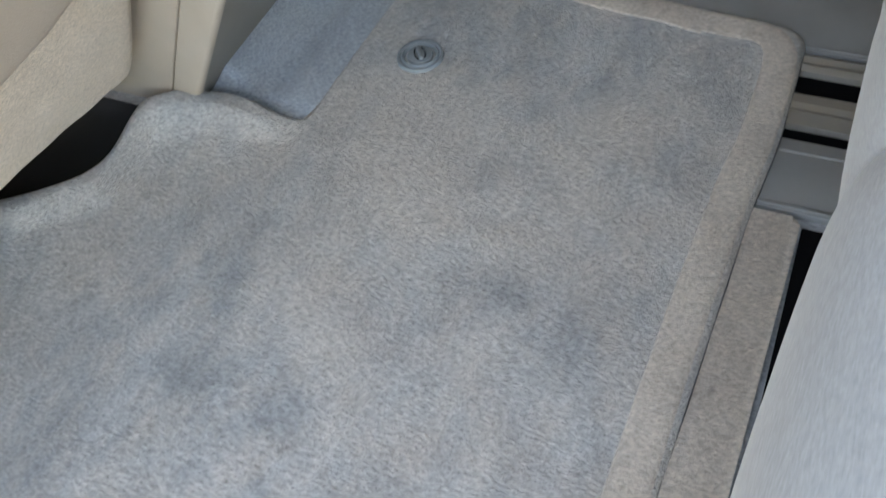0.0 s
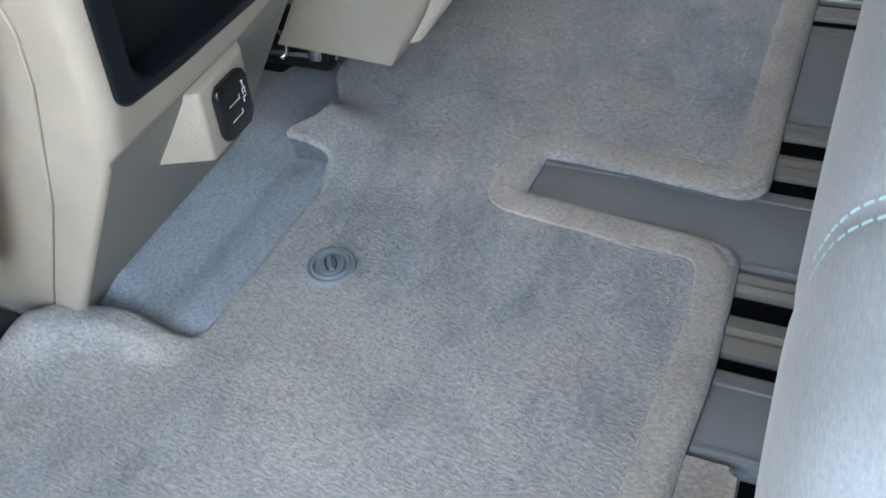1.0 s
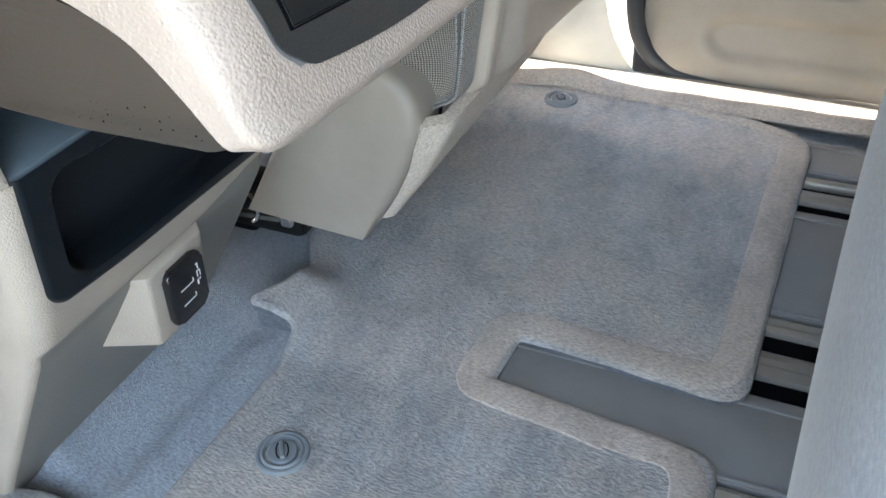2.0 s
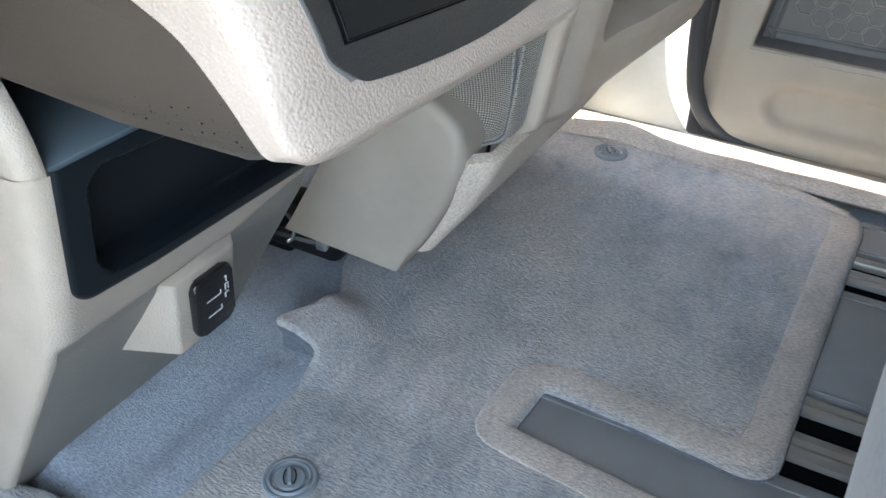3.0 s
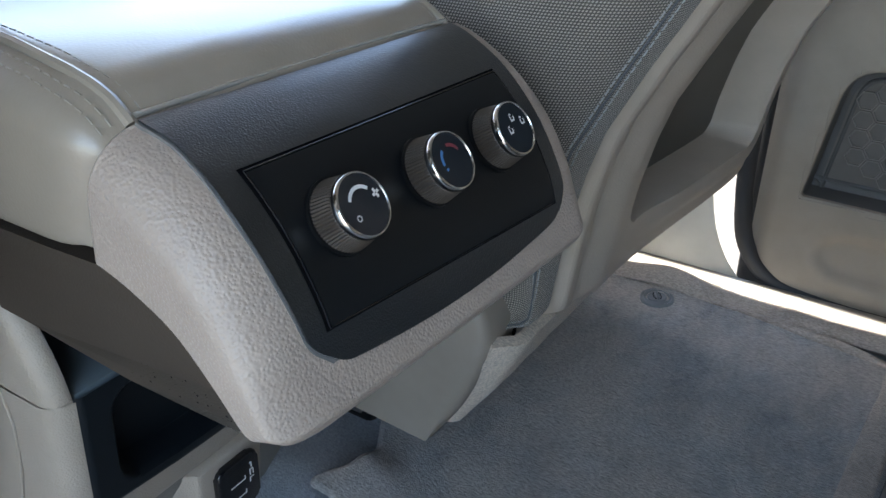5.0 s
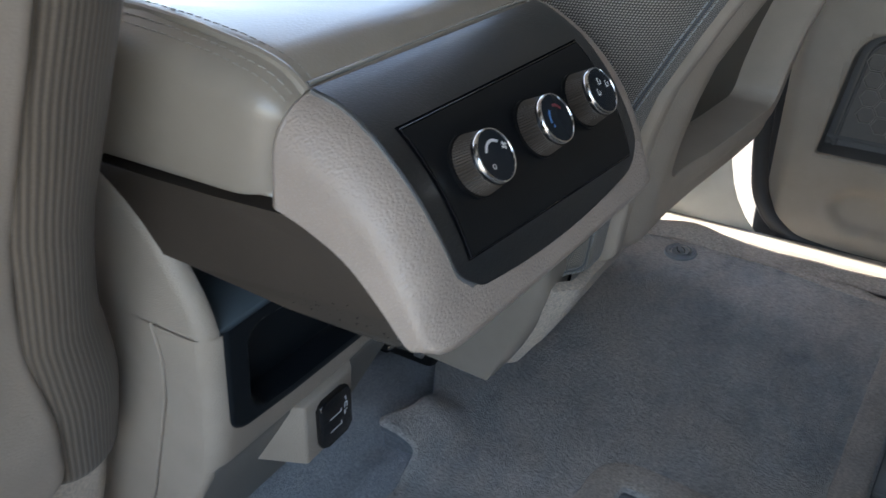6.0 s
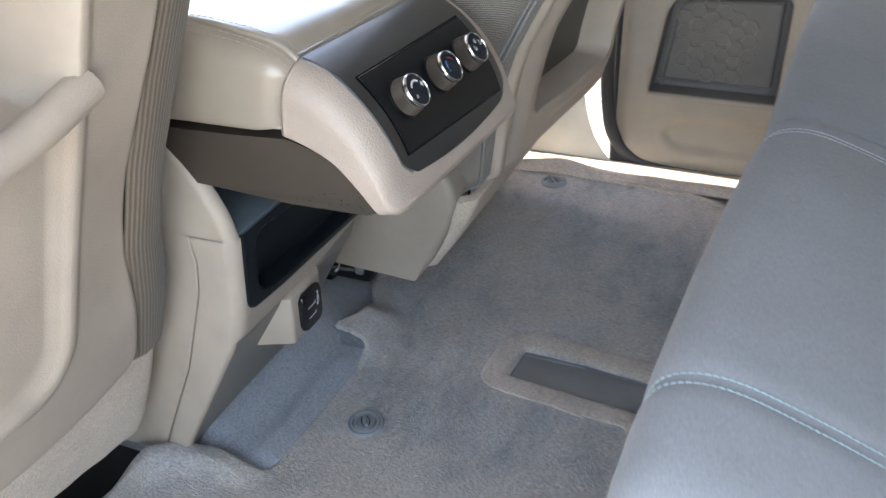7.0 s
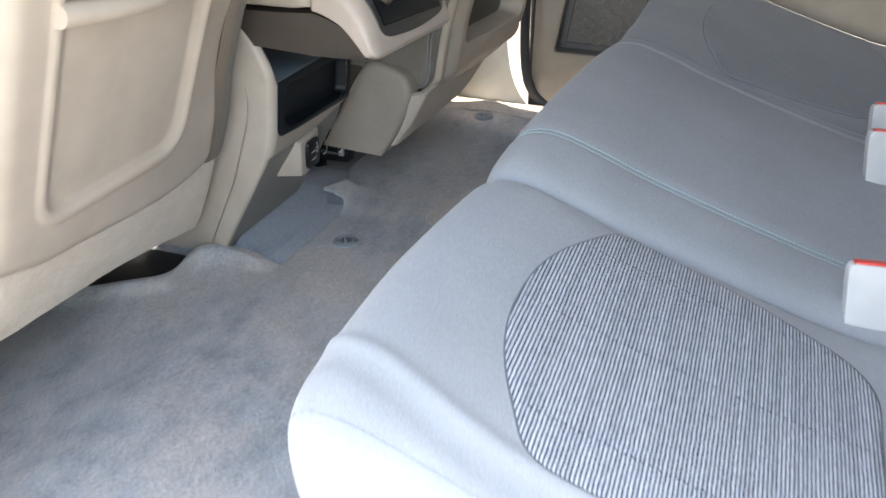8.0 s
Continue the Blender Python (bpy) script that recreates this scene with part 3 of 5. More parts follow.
def mat_height(x, y):
    h = 0.0135 * math.exp(-((x + 0.195) / 0.055) ** 2 - ((y + 0.156) / 0.040) ** 2)
    h += 0.014 * math.exp(-((x + 0.26) / 0.06) ** 2 - ((y + 0.33) / 0.06) ** 2)
    h += 0.006 * math.exp(-((x + 0.235) / 0.05) ** 2 - ((y + 0.20) / 0.07) ** 2)
    if x < -0.02 and y < -0.07:
        d, where = lip_distance(x, y)
        h += 0.021 * smooth(1.0, 0.80, where) * math.exp(-(max(0.0, d - 0.009) / 0.0100) ** 2)
    # flap that stands up beside the hinge
    h += 0.035 * smooth(-0.032, -0.116, x) * smooth(0.100, 0.146, y) * smooth(0.26, 0.20, y)
    h += 0.012 * smooth(-0.09, -0.15, x) * smooth(0.2, 0.25, y)
    h += 0.007 * math.exp(-((y - 0.760) / 0.012) ** 2) * smooth(0.36, 0.3, x)
    h += 0.0035 * (noise.noise((x * 9, y * 9, 3.1)) + 0.6 * noise.noise((x * 24, y * 24, 8.2))) * smooth(-0.11, -0.03, x)
    return h


def offset_line(pts, d):
    """A closed line moved inwards by d."""
    n, out = len(pts), []
    area = sum(pts[i][0] * pts[(i + 1) % n][1] - pts[(i + 1) % n][0] * pts[i][1] for i in range(n))
    s = 1 if area > 0 else -1
    for i in range(n):
        t = (Vector(pts[(i + 1) % n]) - Vector(pts[i - 1])).normalized()
        out.append(Vector(pts[i]) + s * d * Vector((-t.y, t.x)))
    return out


def dense(pts, step=0.012):
    out, n = [], len(pts)
    for i in range(n):
        a, b = Vector(pts[i]), Vector(pts[(i + 1) % n])
        k = max(1, int((b - a).length / step))
        out += [a.lerp(b, j / k) for j in range(k)]
    return out


def build_mat():
    mat = thing("floor_mat", "grey cut-pile carpet floor mat with a track slot", "floor mat")
    out = dense(arc_corners(MAT_OUTLINE, MAT_RADII))
    rim = 0.007
    inner = offset_line(out, rim)
    bm = bmesh.new()
    bm.faces.new([bm.verts.new((p.x, p.y, 0)) for p in inner])
    for axis, lo, hi in ((0, -0.64, 0.38), (1, -0.86, 0.79)):
        fine = np.arange(-0.30, -0.066, 0.006) if axis == 0 else np.arange(-0.34, -0.10, 0.006)
        for c in sorted(set(np.arange(lo, hi, 0.014)) | set(fine) | (set(np.arange(0.10, 0.2, 0.006)) if axis else set())):
            no = (1, 0, 0) if axis == 0 else (0, 1, 0)
            bmesh.ops.bisect_plane(bm, geom=bm.verts[:] + bm.edges[:] + bm.faces[:], plane_co=tuple(c * k for k in no), plane_no=no, dist=1e-6)
    for v in bm.verts:
        v.co.z = mat_height(v.co.x, v.co.y)
    rows = []
    for d, dz in ((rim, 0.0), (0.0035, -0.0012), (0.0008, -0.004), (0.0, -0.008), (0.001, -0.013), (0.004, -0.0145)):
        line = offset_line(out, d)
        rows.append([(p.x, p.y, mat_height(p.x, p.y) + dz) for p in line])
    grid(rows[:3], bm, True)
    part("carpet_face", bm, MAT_PILE, mat)
    rows.append([(p[0], p[1], min(p[2], floor_height(p[0], p[1]) - 0.002)) for p in rows[-1]])
    # Felt backing, darkened to hold the shade on the mat's edge.
    part("backing", grid(rows[2:], None, True), BACKING, mat, "blue-grey backing of the mat, darkened for its edge shade")
    # bound edge bands
    def band(path, width, lift, label):
        path = [Vector(p) for p in path]
        rows = []
        for i, p in enumerate(path):
            t = (path[min(i + 1, len(path) - 1)] - path[max(i - 1, 0)]).normalized()
            side = Vector((-t.y, t.x))
            row = []
            for k, dz in ((0.0, -0.001), (0.06, 0.6), (0.2, 1.0), (0.5, 1.1), (0.8, 1.0), (0.94, 0.6), (1.0, -0.6)):
                q = p + side * (width * k)
                w = lift * dz if dz > 0 else dz * 0.002
                row.append((q.x, q.y, mat_height(q.x, q.y) + w))
            rows.append(row)
        part("border", grid(rows), MAT_BORDER, mat, label)
    low_path = spline([(0.344, -0.84), (0.345, -0.38), (0.354, -0.11), (0.362, -0.02), (0.363, 0.085), (0.352, 0.123), (0.328, 0.1405), (0.300, 0.1425), (0.268, 0.1455)], 12)
    band(low_path, 0.033, 0.0018, "paler bound edge of the mat")
    slot_path = spline([(0.270, 0.1450), (0.207, 0.1535), (0.150, 0.158), (0.1415, 0.164), (0.1435, 0.190), (0.1455, 0.220), (0.152, 0.2268), (0.19, 0.2268), (0.25, 0.221), (0.300, 0.2155), (0.335, 0.2165), (0.362, 0.232), (0.3745, 0.27), (0.376, 0.33), (0.377, 0.45), (0.380, 0.60), (0.384, 0.68), (0.380, 0.722)], 12)
    band(slot_path, 0.037, 0.0022, "raised pale edge round the slot")
    far_path = spline([(0.366, 0.744), (0.33, 0.751), (0.246, 0.762), (0.11, 0.775), (0.0, 0.778)], 12)
    band(far_path, 0.014, 0.0026, "narrow bound far edge of the mat")
    return mat


def build_clip(x, y, group):
    z = mat_height(x, y)
    clip = thing("mat_clip", "round blue-grey plastic twist clip holding the mat", "mat clip", group=group)
    m = Matrix.Translation((x, y, z - 0.002))
    part("ring", lathe([(0.0252, 0.0), (0.0252, 0.0035), (0.0242, 0.0056), (0.0222, 0.0060), (0.0205, 0.0048), (0.0196, 0.0060), (0.0182, 0.0068), (0.0168, 0.0050), (0.0164, 0.001), (0.0, 0.001)], m), CLIP, clip)
    # A black disc under the button stands for the shade in its gap.
    part("gap_shade_ring", lathe([(0.0166, 0.0006), (0.0166, 0.0016), (0.0, 0.0018)], m), DARK, clip, "black disc for the shade round the button")
    part("turn_button", lathe([(0.0140, 0.0005), (0.0140, 0.0050), (0.0130, 0.0062), (0.0, 0.0060)], m), CLIP, clip)
    bm = box((-0.0020, -0.0095, 0.0055), (0.0020, 0.0095, 0.0100), 0.0009)
    bmesh.ops.transform(bm, matrix=m @ pose(0, 0, 0, 0, 0, 35), verts=bm.verts)
    part("grip", bm, CLIP, clip)
    # Thin black arcs laid on the button draw the finger slots' shade.
    for side in (-1, 1):
        bm = tube([m @ pose(0, 0, 0, 0, 0, 35) @ Vector((side * (0.0022 + 0.0034 * math.cos(a)), 0.0088 * math.sin(a), 0.0071)) for a in np.linspace(-1.4, 1.4, 10)], 0.0006, 6)
        part("finger_shade", bm, DARK, clip, "black line for the shade of a finger slot")


# ---- console ----
def face_x(z):
    """How far back the console's rear face stands at a height."""
    return float(np.interp(z, [-0.02, 0.01, 0.215, 0.262, 0.362], [-0.198, -0.180, -0.058, -0.044, -0.032]))


def build_console():
    con = thing("centre_console", "beige plastic rear of the centre console with open bin", "console")
    zs = np.concatenate([np.linspace(0.012, 0.20, 39), np.linspace(0.204, 0.262, 16), np.linspace(0.268, 0.362, 10)])
    rows = []
    for z in zs:
        xf = face_x(z)
        seam = float(np.interp(z, [0.0, 0.058, 0.172, 0.289, 0.330, 0.362], [-0.222, -0.194, -0.136, -0.092, -0.084, -0.088]))
        row = [(-0.60, -0.147, z), (-0.35, -0.147, z), (seam - 0.0022, -0.147, z), (seam - 0.0012, -0.1462, z), (seam - 0.0008, -0.1425, z), (seam + 0.0008, -0.1425, z), (seam + 0.0012, -0.1462, z), (seam + 0.0022, -0.147, z)]
        fl = smooth(0.232, 0.224, z)
        r = 0.018 - 0.010 * fl
        for a in np.linspace(0, 90, 9)[1:]:
            k = radians(a)
            row.append((xf - 0.007 * fl - r + r * math.sin(k), -0.147 + r * (1 - math.cos(k)), z))
        for y in np.linspace(-0.147 + r, 0.122, 72)[1:]:
            top = 0.228 + 0.014 * smooth(0.02, 0.13, y)
            low = smooth(top + 0.004, top - 0.004, z)
            row.append((xf - 0.007 * low, y, z))
        for a in np.linspace(0, 90, 7)[1:]:
            k = radians(a)
            row.append((xf - 0.007 * low - 0.02 * (1 - math.cos(k)), 0.122 + 0.02 * math.sin(k), z))
        row += [(-0.35, 0.145, z), (-0.60, 0.147, z)]
        rows.append(row)
    bm = grid(rows)
    hole = [f for f in bm.faces if f.calc_center_median().x > -0.06 and f.calc_center_median().z > 0.264 and -0.115 < f.calc_center_median().y < 0.121]
    bmesh.ops.delete(bm, geom=hole, context="FACES")
    # Lower rear face takes a darker copy of the beige for its shade.
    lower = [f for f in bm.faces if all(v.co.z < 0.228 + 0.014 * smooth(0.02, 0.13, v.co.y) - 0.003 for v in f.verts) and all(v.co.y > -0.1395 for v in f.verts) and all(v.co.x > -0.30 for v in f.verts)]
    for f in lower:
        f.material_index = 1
    part("body", bm, (BEIGE, LOWER_SHADE), con)
    # bin: a dark plate with a rounded pocket
    rows = []
    def brim(y):
        base = float(np.interp(y, [-0.132, -0.06, 0.03, 0.137], [0.2610, 0.2535, 0.2500, 0.2450]))
        d = min(0.020, max(0.0, -0.112 - y))
        return base + 0.020 - math.sqrt(0.0004 - d * d * 0.99)
    for v in np.linspace(0, 1, 60):
        row = []
        for y in np.linspace(-0.1315, 0.137, 140):
            edge = brim(y)
            zz = edge + (0.3645 - edge) * v
            zn = zz - float(np.interp(y, [-0.132, -0.06, 0.03, 0.137], [0.2610, 0.2535, 0.2500, 0.2450]))
            pocket = rounded_mask(y, zn, -0.110, 0.126, 0.013, 0.098, 0.020, 0.010)
            rimline = smooth(0.0, 0.05, v) * smooth(-0.1315, -0.128, y)
            row.append((face_x(zz) - 0.0010 + 0.0035 * rimline - 0.022 * pocket, y, zz))
        rows.append(row)
    part("bin", grid(rows), BLACK_SOFT, con, "dark open storage bin")
    # flat tray on top, running forwards
    # The blue in the tray's colour stands for the sky's reflection.
    bm = box((-0.60, -0.1300, 0.352), (-0.034, 0.1280, 0.366), 0.003)
    part("tray", bm, TRAY, con, "dark tray top tinted for the sky reflected in it")
    # side rails that climb forwards from the bin
    climb = lambda z: float(np.interp(z, [0.345, 0.365, 0.380, 0.395, 0.412, 0.430, 0.446, 0.462, 0.480, 0.50], [-0.0338, -0.0325, -0.0352, -0.0400, -0.0480, -0.058, -0.070, -0.085, -0.108, -0.140]))
    for out, inn in ((-0.147, -0.1305), (0.145, 0.1285)):
        side = 1 if inn > out else -1
        rows = []
        for z in [0.355, 0.3632] + list(np.linspace(0.3640, 0.50, 40)):
            x, r = climb(z), 0.013
            tight = 0.0022 if z < 0.3636 else 0.0
            row = [(-0.60, out + side * tight, z), (x - r, out + side * tight, z)]
            row += [(x - r + (r - tight) * math.sin(a), out + side * (r - (r - tight) * math.cos(a)), z) for a in np.linspace(0.15, math.pi / 2, 8)]
            row += [(x - 0.0008, inn - side * 0.0012, z), (x - 0.004, inn, z), (-0.60, inn, z)]
            rows.append(row)
        part("side_rail", grid(rows), BEIGE, con)
    # power socket housing: a wedge with a square face
    wedge = [((-0.058, -0.042, 0.151), (-0.060, 0.024, 0.151), (-0.054, 0.026, 0.219), (-0.054, -0.040, 0.219)),
             ((-0.112, -0.066, 0.152), (-0.118, 0.030, 0.140), (-0.062, 0.034, 0.225), (-0.068, -0.052, 0.222))]
    bm = bmesh.new()
    f = [[bm.verts.new(p) for p in ring] for ring in wedge]
    bm.faces.new(f[0])
    for i in range(4):
        bm.faces.new((f[0][i], f[0][(i + 1) % 4], f[1][(i + 1) % 4], f[1][i]))
    bmesh.ops.bevel(bm, geom=bm.edges[:], offset=0.003, segments=2, affect="EDGES", profile=0.5)
    part("socket_housing", bm, BEIGE, con)
    bm = prism(arc_corners([(-0.028, 0.160), (0.014, 0.160), (0.014, 0.213), (-0.028, 0.213)], 0.007), 0.0, 0.007, "x", 0.0025, 3)
    tilt = Matrix.Translation((-0.0575, 0, 0.15)) @ Matrix(((1, 0, 0.06, 0), (0, 1, 0, 0), (0, 0, 1, 0), (0, 0, 0, 1))) @ Matrix.Translation((0, 0, -0.15))
    bmesh.ops.transform(bm, matrix=tilt, verts=bm.verts)
    cover = part("socket_cover", bm, BLACK_GLOSS, con, "black socket cover with white marks")
    # white marks on the cover: plug outlines and a small symbol
    bm = bmesh.new()
    for zc in (0.175, 0.190):
        box((0.0068, -0.017, zc), (0.0074, -0.001, zc + 0.0008), 0, bm)
        box((0.0068, -0.0017, zc), (0.0074, -0.001, zc + 0.0042), 0, bm)
    for y, z, w, h in ((0.0035, 0.183, 0.0010, 0.005), (0.0050, 0.187, 0.0030, 0.0009), (0.0040, 0.190, 0.0008, 0.006), (0.0072, 0.190, 0.0008, 0.006), (0.0040, 0.1955, 0.0040, 0.0008), (0.0055, 0.198, 0.0010, 0.005), (0.0040, 0.2025, 0.0026, 0.0008)):
        box((0.0068, y, z), (0.0074, y + w, z + h), 0, bm)
    bmesh.ops.transform(bm, matrix=tilt, verts=bm.verts)
    part("white_mark", bm, WHITE_INK, cover, smooth=False)
    return con


# ---- armrest with rear climate controls ----
PANEL = spline([(0.066, 0.560), (0.085, 0.554), (0.1115, 0.537), (0.1355, 0.510), (0.152, 0.480), (0.1595, 0.456)], 8)
PANEL = [(float(a), float(b)) for a, b in PANEL] + [(0.1622, 0.444), (0.1636, 0.434)]


def panel_point(s):
    """A point and the outward normal on the control panel's curve, s from top 0 to bottom 1."""
    v = s * 40
    k = min(len(PANEL) - 2, int(v))
    if k >= 40:
        k, f = (40, (v - 40) / 2.6) if v < 42.6 else (41, (v - 42.6) / 2.2)
    else:
        f = v - k
    a, b = Vector(PANEL[k]), Vector(PANEL[k + 1])
    t = (b - a).normalized()
    n = Vector((t.y, -t.x))
    return a.lerp(b, f), n if n.x > 0 else -n


def arm_skew(x, y, z):
    """The head is turned and tipped a little, and bows out in its middle."""
    bow = 0.0005 * max(0.0, 1 - (y / 0.12) ** 2)
    return (x + 0.040 * (y + 0.105) + bow, y, z - 0.030 * (y + 0.105))


def lid_at(x, y, z):
    """The lid's top climbs forwards from its rear edge, its foot hardly at all."""
    climb = float(np.interp(x, [-0.62, -0.20, -0.073, -0.025, 0.017, 0.055, 0.08], [0.033, 0.0325, 0.031, 0.027, 0.021, 0.011, 0.0]))
    crest = float(np.interp(x, [-0.62, -0.073, 0.0, 0.035, 0.055, 0.065, 0.072, 0.08], [0.020, 0.0195, 0.0185, 0.0175, 0.0152, 0.0125, 0.0080, 0.001]))
    climb += (crest - climb) * smooth(0.122, 0.085, abs(y))
    high = min(1.0, max(0.0, (z - 0.474) / 0.075))
    return (x + 0.040 * (y + 0.105) * smooth(-0.15, 0.06, x), y, z + 0.0175 + 0.002 * (1 - high) + (climb - 0.0075) * high - 0.030 * (y + 0.105))


def build_armrest():
    arm = thing("armrest", "leather-topped centre armrest with black rear control panel", "armrest")
    # lid: one padded block, its rear end raked
    sec = arc_corners([(-0.151, 0.474), (-0.152, 0.538), (-0.126, 0.5505), (0.0, 0.553), (0.112, 0.5505), (0.139, 0.538), (0.139, 0.474)], [0.008, 0.022, 0.03, 0.1, 0.03, 0.022, 0.008], 6)
    rows = []
    for x, inset in ((-0.62, 0.0), (-0.3, 0.0), (-0.05, 0.0), (0.018, 0.0), (0.028, 0.0004), (0.036, 0.0016), (0.043, 0.0040), (0.0485, 0.0075), (0.0522, 0.0118), (0.0540, 0.0165), (0.0545, 0.03)):
        ring = [(p[0], min(p[1], o[1] + 0.003) if o[1] < 0.492 else p[1]) for p, o in zip(offset_line(sec, inset), sec)]
        rows.append([lid_at(x + (p[1] - 0.474) * (0.27 if x > 0 else 0), p[0], p[1]) for p in ring])
    bm = grid(rows, None, True)
    part("lid", bm, LEATHER, arm, "padded beige-grey leather lid")
    droop = lambda x: float(np.interp(x, [0.046, 0.056, 0.0635, 0.069], [0.0, 0.0016, 0.0040, 0.0075]))
    lid_top = lambda y: float(np.interp(y, [-0.152, -0.142, -0.130, -0.115, 0.0, 0.10, 0.117, 0.129, 0.139], [0.534, 0.5424, 0.5478, 0.5500, 0.5525, 0.5500, 0.5478, 0.5424, 0.534]))
    for y in (-0.1385, -0.1330, -0.1165, 0.1055, 0.1220, 0.1275):
        line = [lid_at(x, y, lid_top(y) + 0.0003 - droop(x)) for x in np.concatenate([np.linspace(-0.6, 0.03, 50), np.linspace(0.036, 0.067, 12)])]
        part("stitching", stitches(line, (0, 0, 0.0002), 0.0044, 0.0026, 0.0005), LID_THREAD, arm)
    for y in (-0.1245, 0.1135):
        part("piping", tube([lid_at(x, y, lid_top(y) - 0.0004 - droop(x)) for x in np.concatenate([np.linspace(-0.6, 0.03, 16), np.linspace(0.036, 0.068, 12)])], 0.0032, 8), LEATHER, arm, "piped seam of the lid")
    # Black band set between lid and head stands for the gap's shade.
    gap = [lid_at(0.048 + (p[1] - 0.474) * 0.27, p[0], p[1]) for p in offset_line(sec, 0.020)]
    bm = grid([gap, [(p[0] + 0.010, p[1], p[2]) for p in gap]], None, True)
    part("crevice", bm, DARK, arm, "black band for the shade between lid and control head")
    # head: one skin, from the near lower edge over the rolled cheek, the front and the far cheek
    front = spline([(0.0690, 0.5585), (0.085, 0.5532), (0.1115, 0.5365), (0.1355, 0.5110), (0.152, 0.4810), (0.1595, 0.4570), (0.1648, 0.4405), (0.1685, 0.4315), (0.1640, 0.4235), (0.156, 0.4215)], 7)
    low = spline([(0.0585, 0.4915), (0.067, 0.4895), (0.084, 0.4835), (0.107, 0.4715), (0.127, 0.4515), (0.141, 0.4345), (0.1465, 0.4285), (0.1495, 0.4260), (0.1515, 0.4240), (0.152, 0.4225)], 7)
    rows = []
    for i, (t, b) in enumerate(zip(front, low)):
        u = i / (len(front) - 1)
        pull = smooth(0.5, 1.0, u)
        n_in, n_out = -0.116 + 0.004 * pull, -0.1515 + 0.017 * pull ** 2 + 0.020 * smooth(0.84, 1.0, u) ** 2
        f_in, f_out = 0.119 - 0.002 * pull, 0.139 - 0.010 * pull ** 2
        row = []
        def side(y_in, y_out):
            out = [(b[0], y_in + (y_out - y_in) * 0.55, b[1])]
            for f, g in ((1.0, 0.80), (0.985, 0.93)):
                out.append((t[0] + (b[0] - t[0]) * f, y_in + (y_out - y_in) * g, t[1] + (b[1] - t[1]) * f))
            for f in np.linspace(0.95, 0.46, 6):
                out.append((t[0] + (b[0] - t[0]) * f, y_out, t[1] + (b[1] - t[1]) * f))
            for k in np.linspace(90, 0, 12)[1:]:
                f, g = 0.46 * (1 - math.cos(radians(k))), math.sin(radians(k)) ** 0.9
                out.append((t[0] + (b[0] - t[0]) * f, y_in + (y_out - y_in) * g, t[1] + (b[1] - t[1]) * f))
            return out
        row = side(n_in, n_out) + [(t[0], y, t[1]) for y in np.linspace(n_in, f_in, 22)[1:-1]] + side(f_in, f_out)[::-1]
        rows.append([arm_skew(*p) for p in row])
    tuck = [(p[0] - 0.0035, p[1] * 0.965, p[2] - 0.004 * (p[2] > 0.53)) for p in rows[0]]
    rows = [tuck, [(p[0] - 0.0018, p[1] * 0.988, p[2] - 0.0012 * (p[2] > 0.53)) for p in rows[0]]] + [[(p[0] + 0.0015, p[1], p[2]) for p in rows[0]]] + rows[1:]
    part("head", grid(rows), BEIGE_PEBBLE, arm, "beige pebbled cheeks and nose of the control head")
    # black panel with rounded lower corners, and its fascia
    def plate(s0, s1, left, right, lift, depth, round_s=0.0, round_y=0.0, crown=0.0, slant=0.0):
        rows, backs = [], []
        for s in (s0 + (s1 - s0) * (1 - (1 - t) ** 2.2) for t in np.linspace(0, 1, 44)):
            k = max(0.0, (s - (s1 - round_s)) / round_s) if round_s else 0.0
            cut = round_y * (1 - math.sqrt(max(0.0, 1 - k * k)))
            y0, y1 = left(s) + cut, right(s) - cut
            row, under = [], []
            for y in np.linspace(y0, y1, 30):
                low_bow = crown * (1 - (y / 0.115) ** 2) * smooth(s0, s1, s) ** 3 + slant * (y + 0.10) / 0.2 * (s - s0) / (s1 - s0)
                p, n = panel_point(float(s + low_bow))
                row.append(arm_skew(p.x + n.x * lift, y, p.y + n.y * lift))
                under.append(arm_skew(p.x + n.x * (lift - depth), y, p.y + n.y * (lift - depth)))
            rows.append(row)
            backs.append(under)
        return slab(rows, backs)
    edge = lambda s: -0.1165 - 0.006 * math.sin(math.pi * min(1.0, max(0.0, s))) - 0.006 * smooth(0.3, 0.06, s)
    # The pale metallic rim draws the highlight along the panel's outline.
    part("panel_rim", plate(0.055, 1.035, lambda s: edge(s) - 0.0012, lambda s: 0.1150, 0.0006, 0.004, 0.14, 0.022, 0.05), EDGE_GLINT, arm, "fine edge highlight of the panel")
    part("panel", plate(0.065, 1.02, edge, lambda s: 0.1138, 0.0018, 0.004, 0.14, 0.022, 0.05), PANEL_BLACK, arm, "black curved control panel")
    # A bright bar is added as the highlight on the panel's top edge.
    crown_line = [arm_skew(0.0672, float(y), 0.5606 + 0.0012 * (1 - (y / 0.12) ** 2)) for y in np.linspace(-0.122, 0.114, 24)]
    part("panel_lip", tube(crown_line, 0.0017, 10), LIP_GLINT, arm, "bright bar as highlight along the upper panel edge")
    s_top, s_low, SLANT = 0.405, 0.885, 0.075
    # A raised black strip stands for the shaded groove round the fascia.
    part("fascia_groove_shade", plate(s_top - 0.012, s_low + 0.012, lambda s: -0.1068, lambda s: 0.1005, 0.0022, 0.002, slant=SLANT), DARK, arm, "black strip for the shade of the fascia groove")
    rim = []
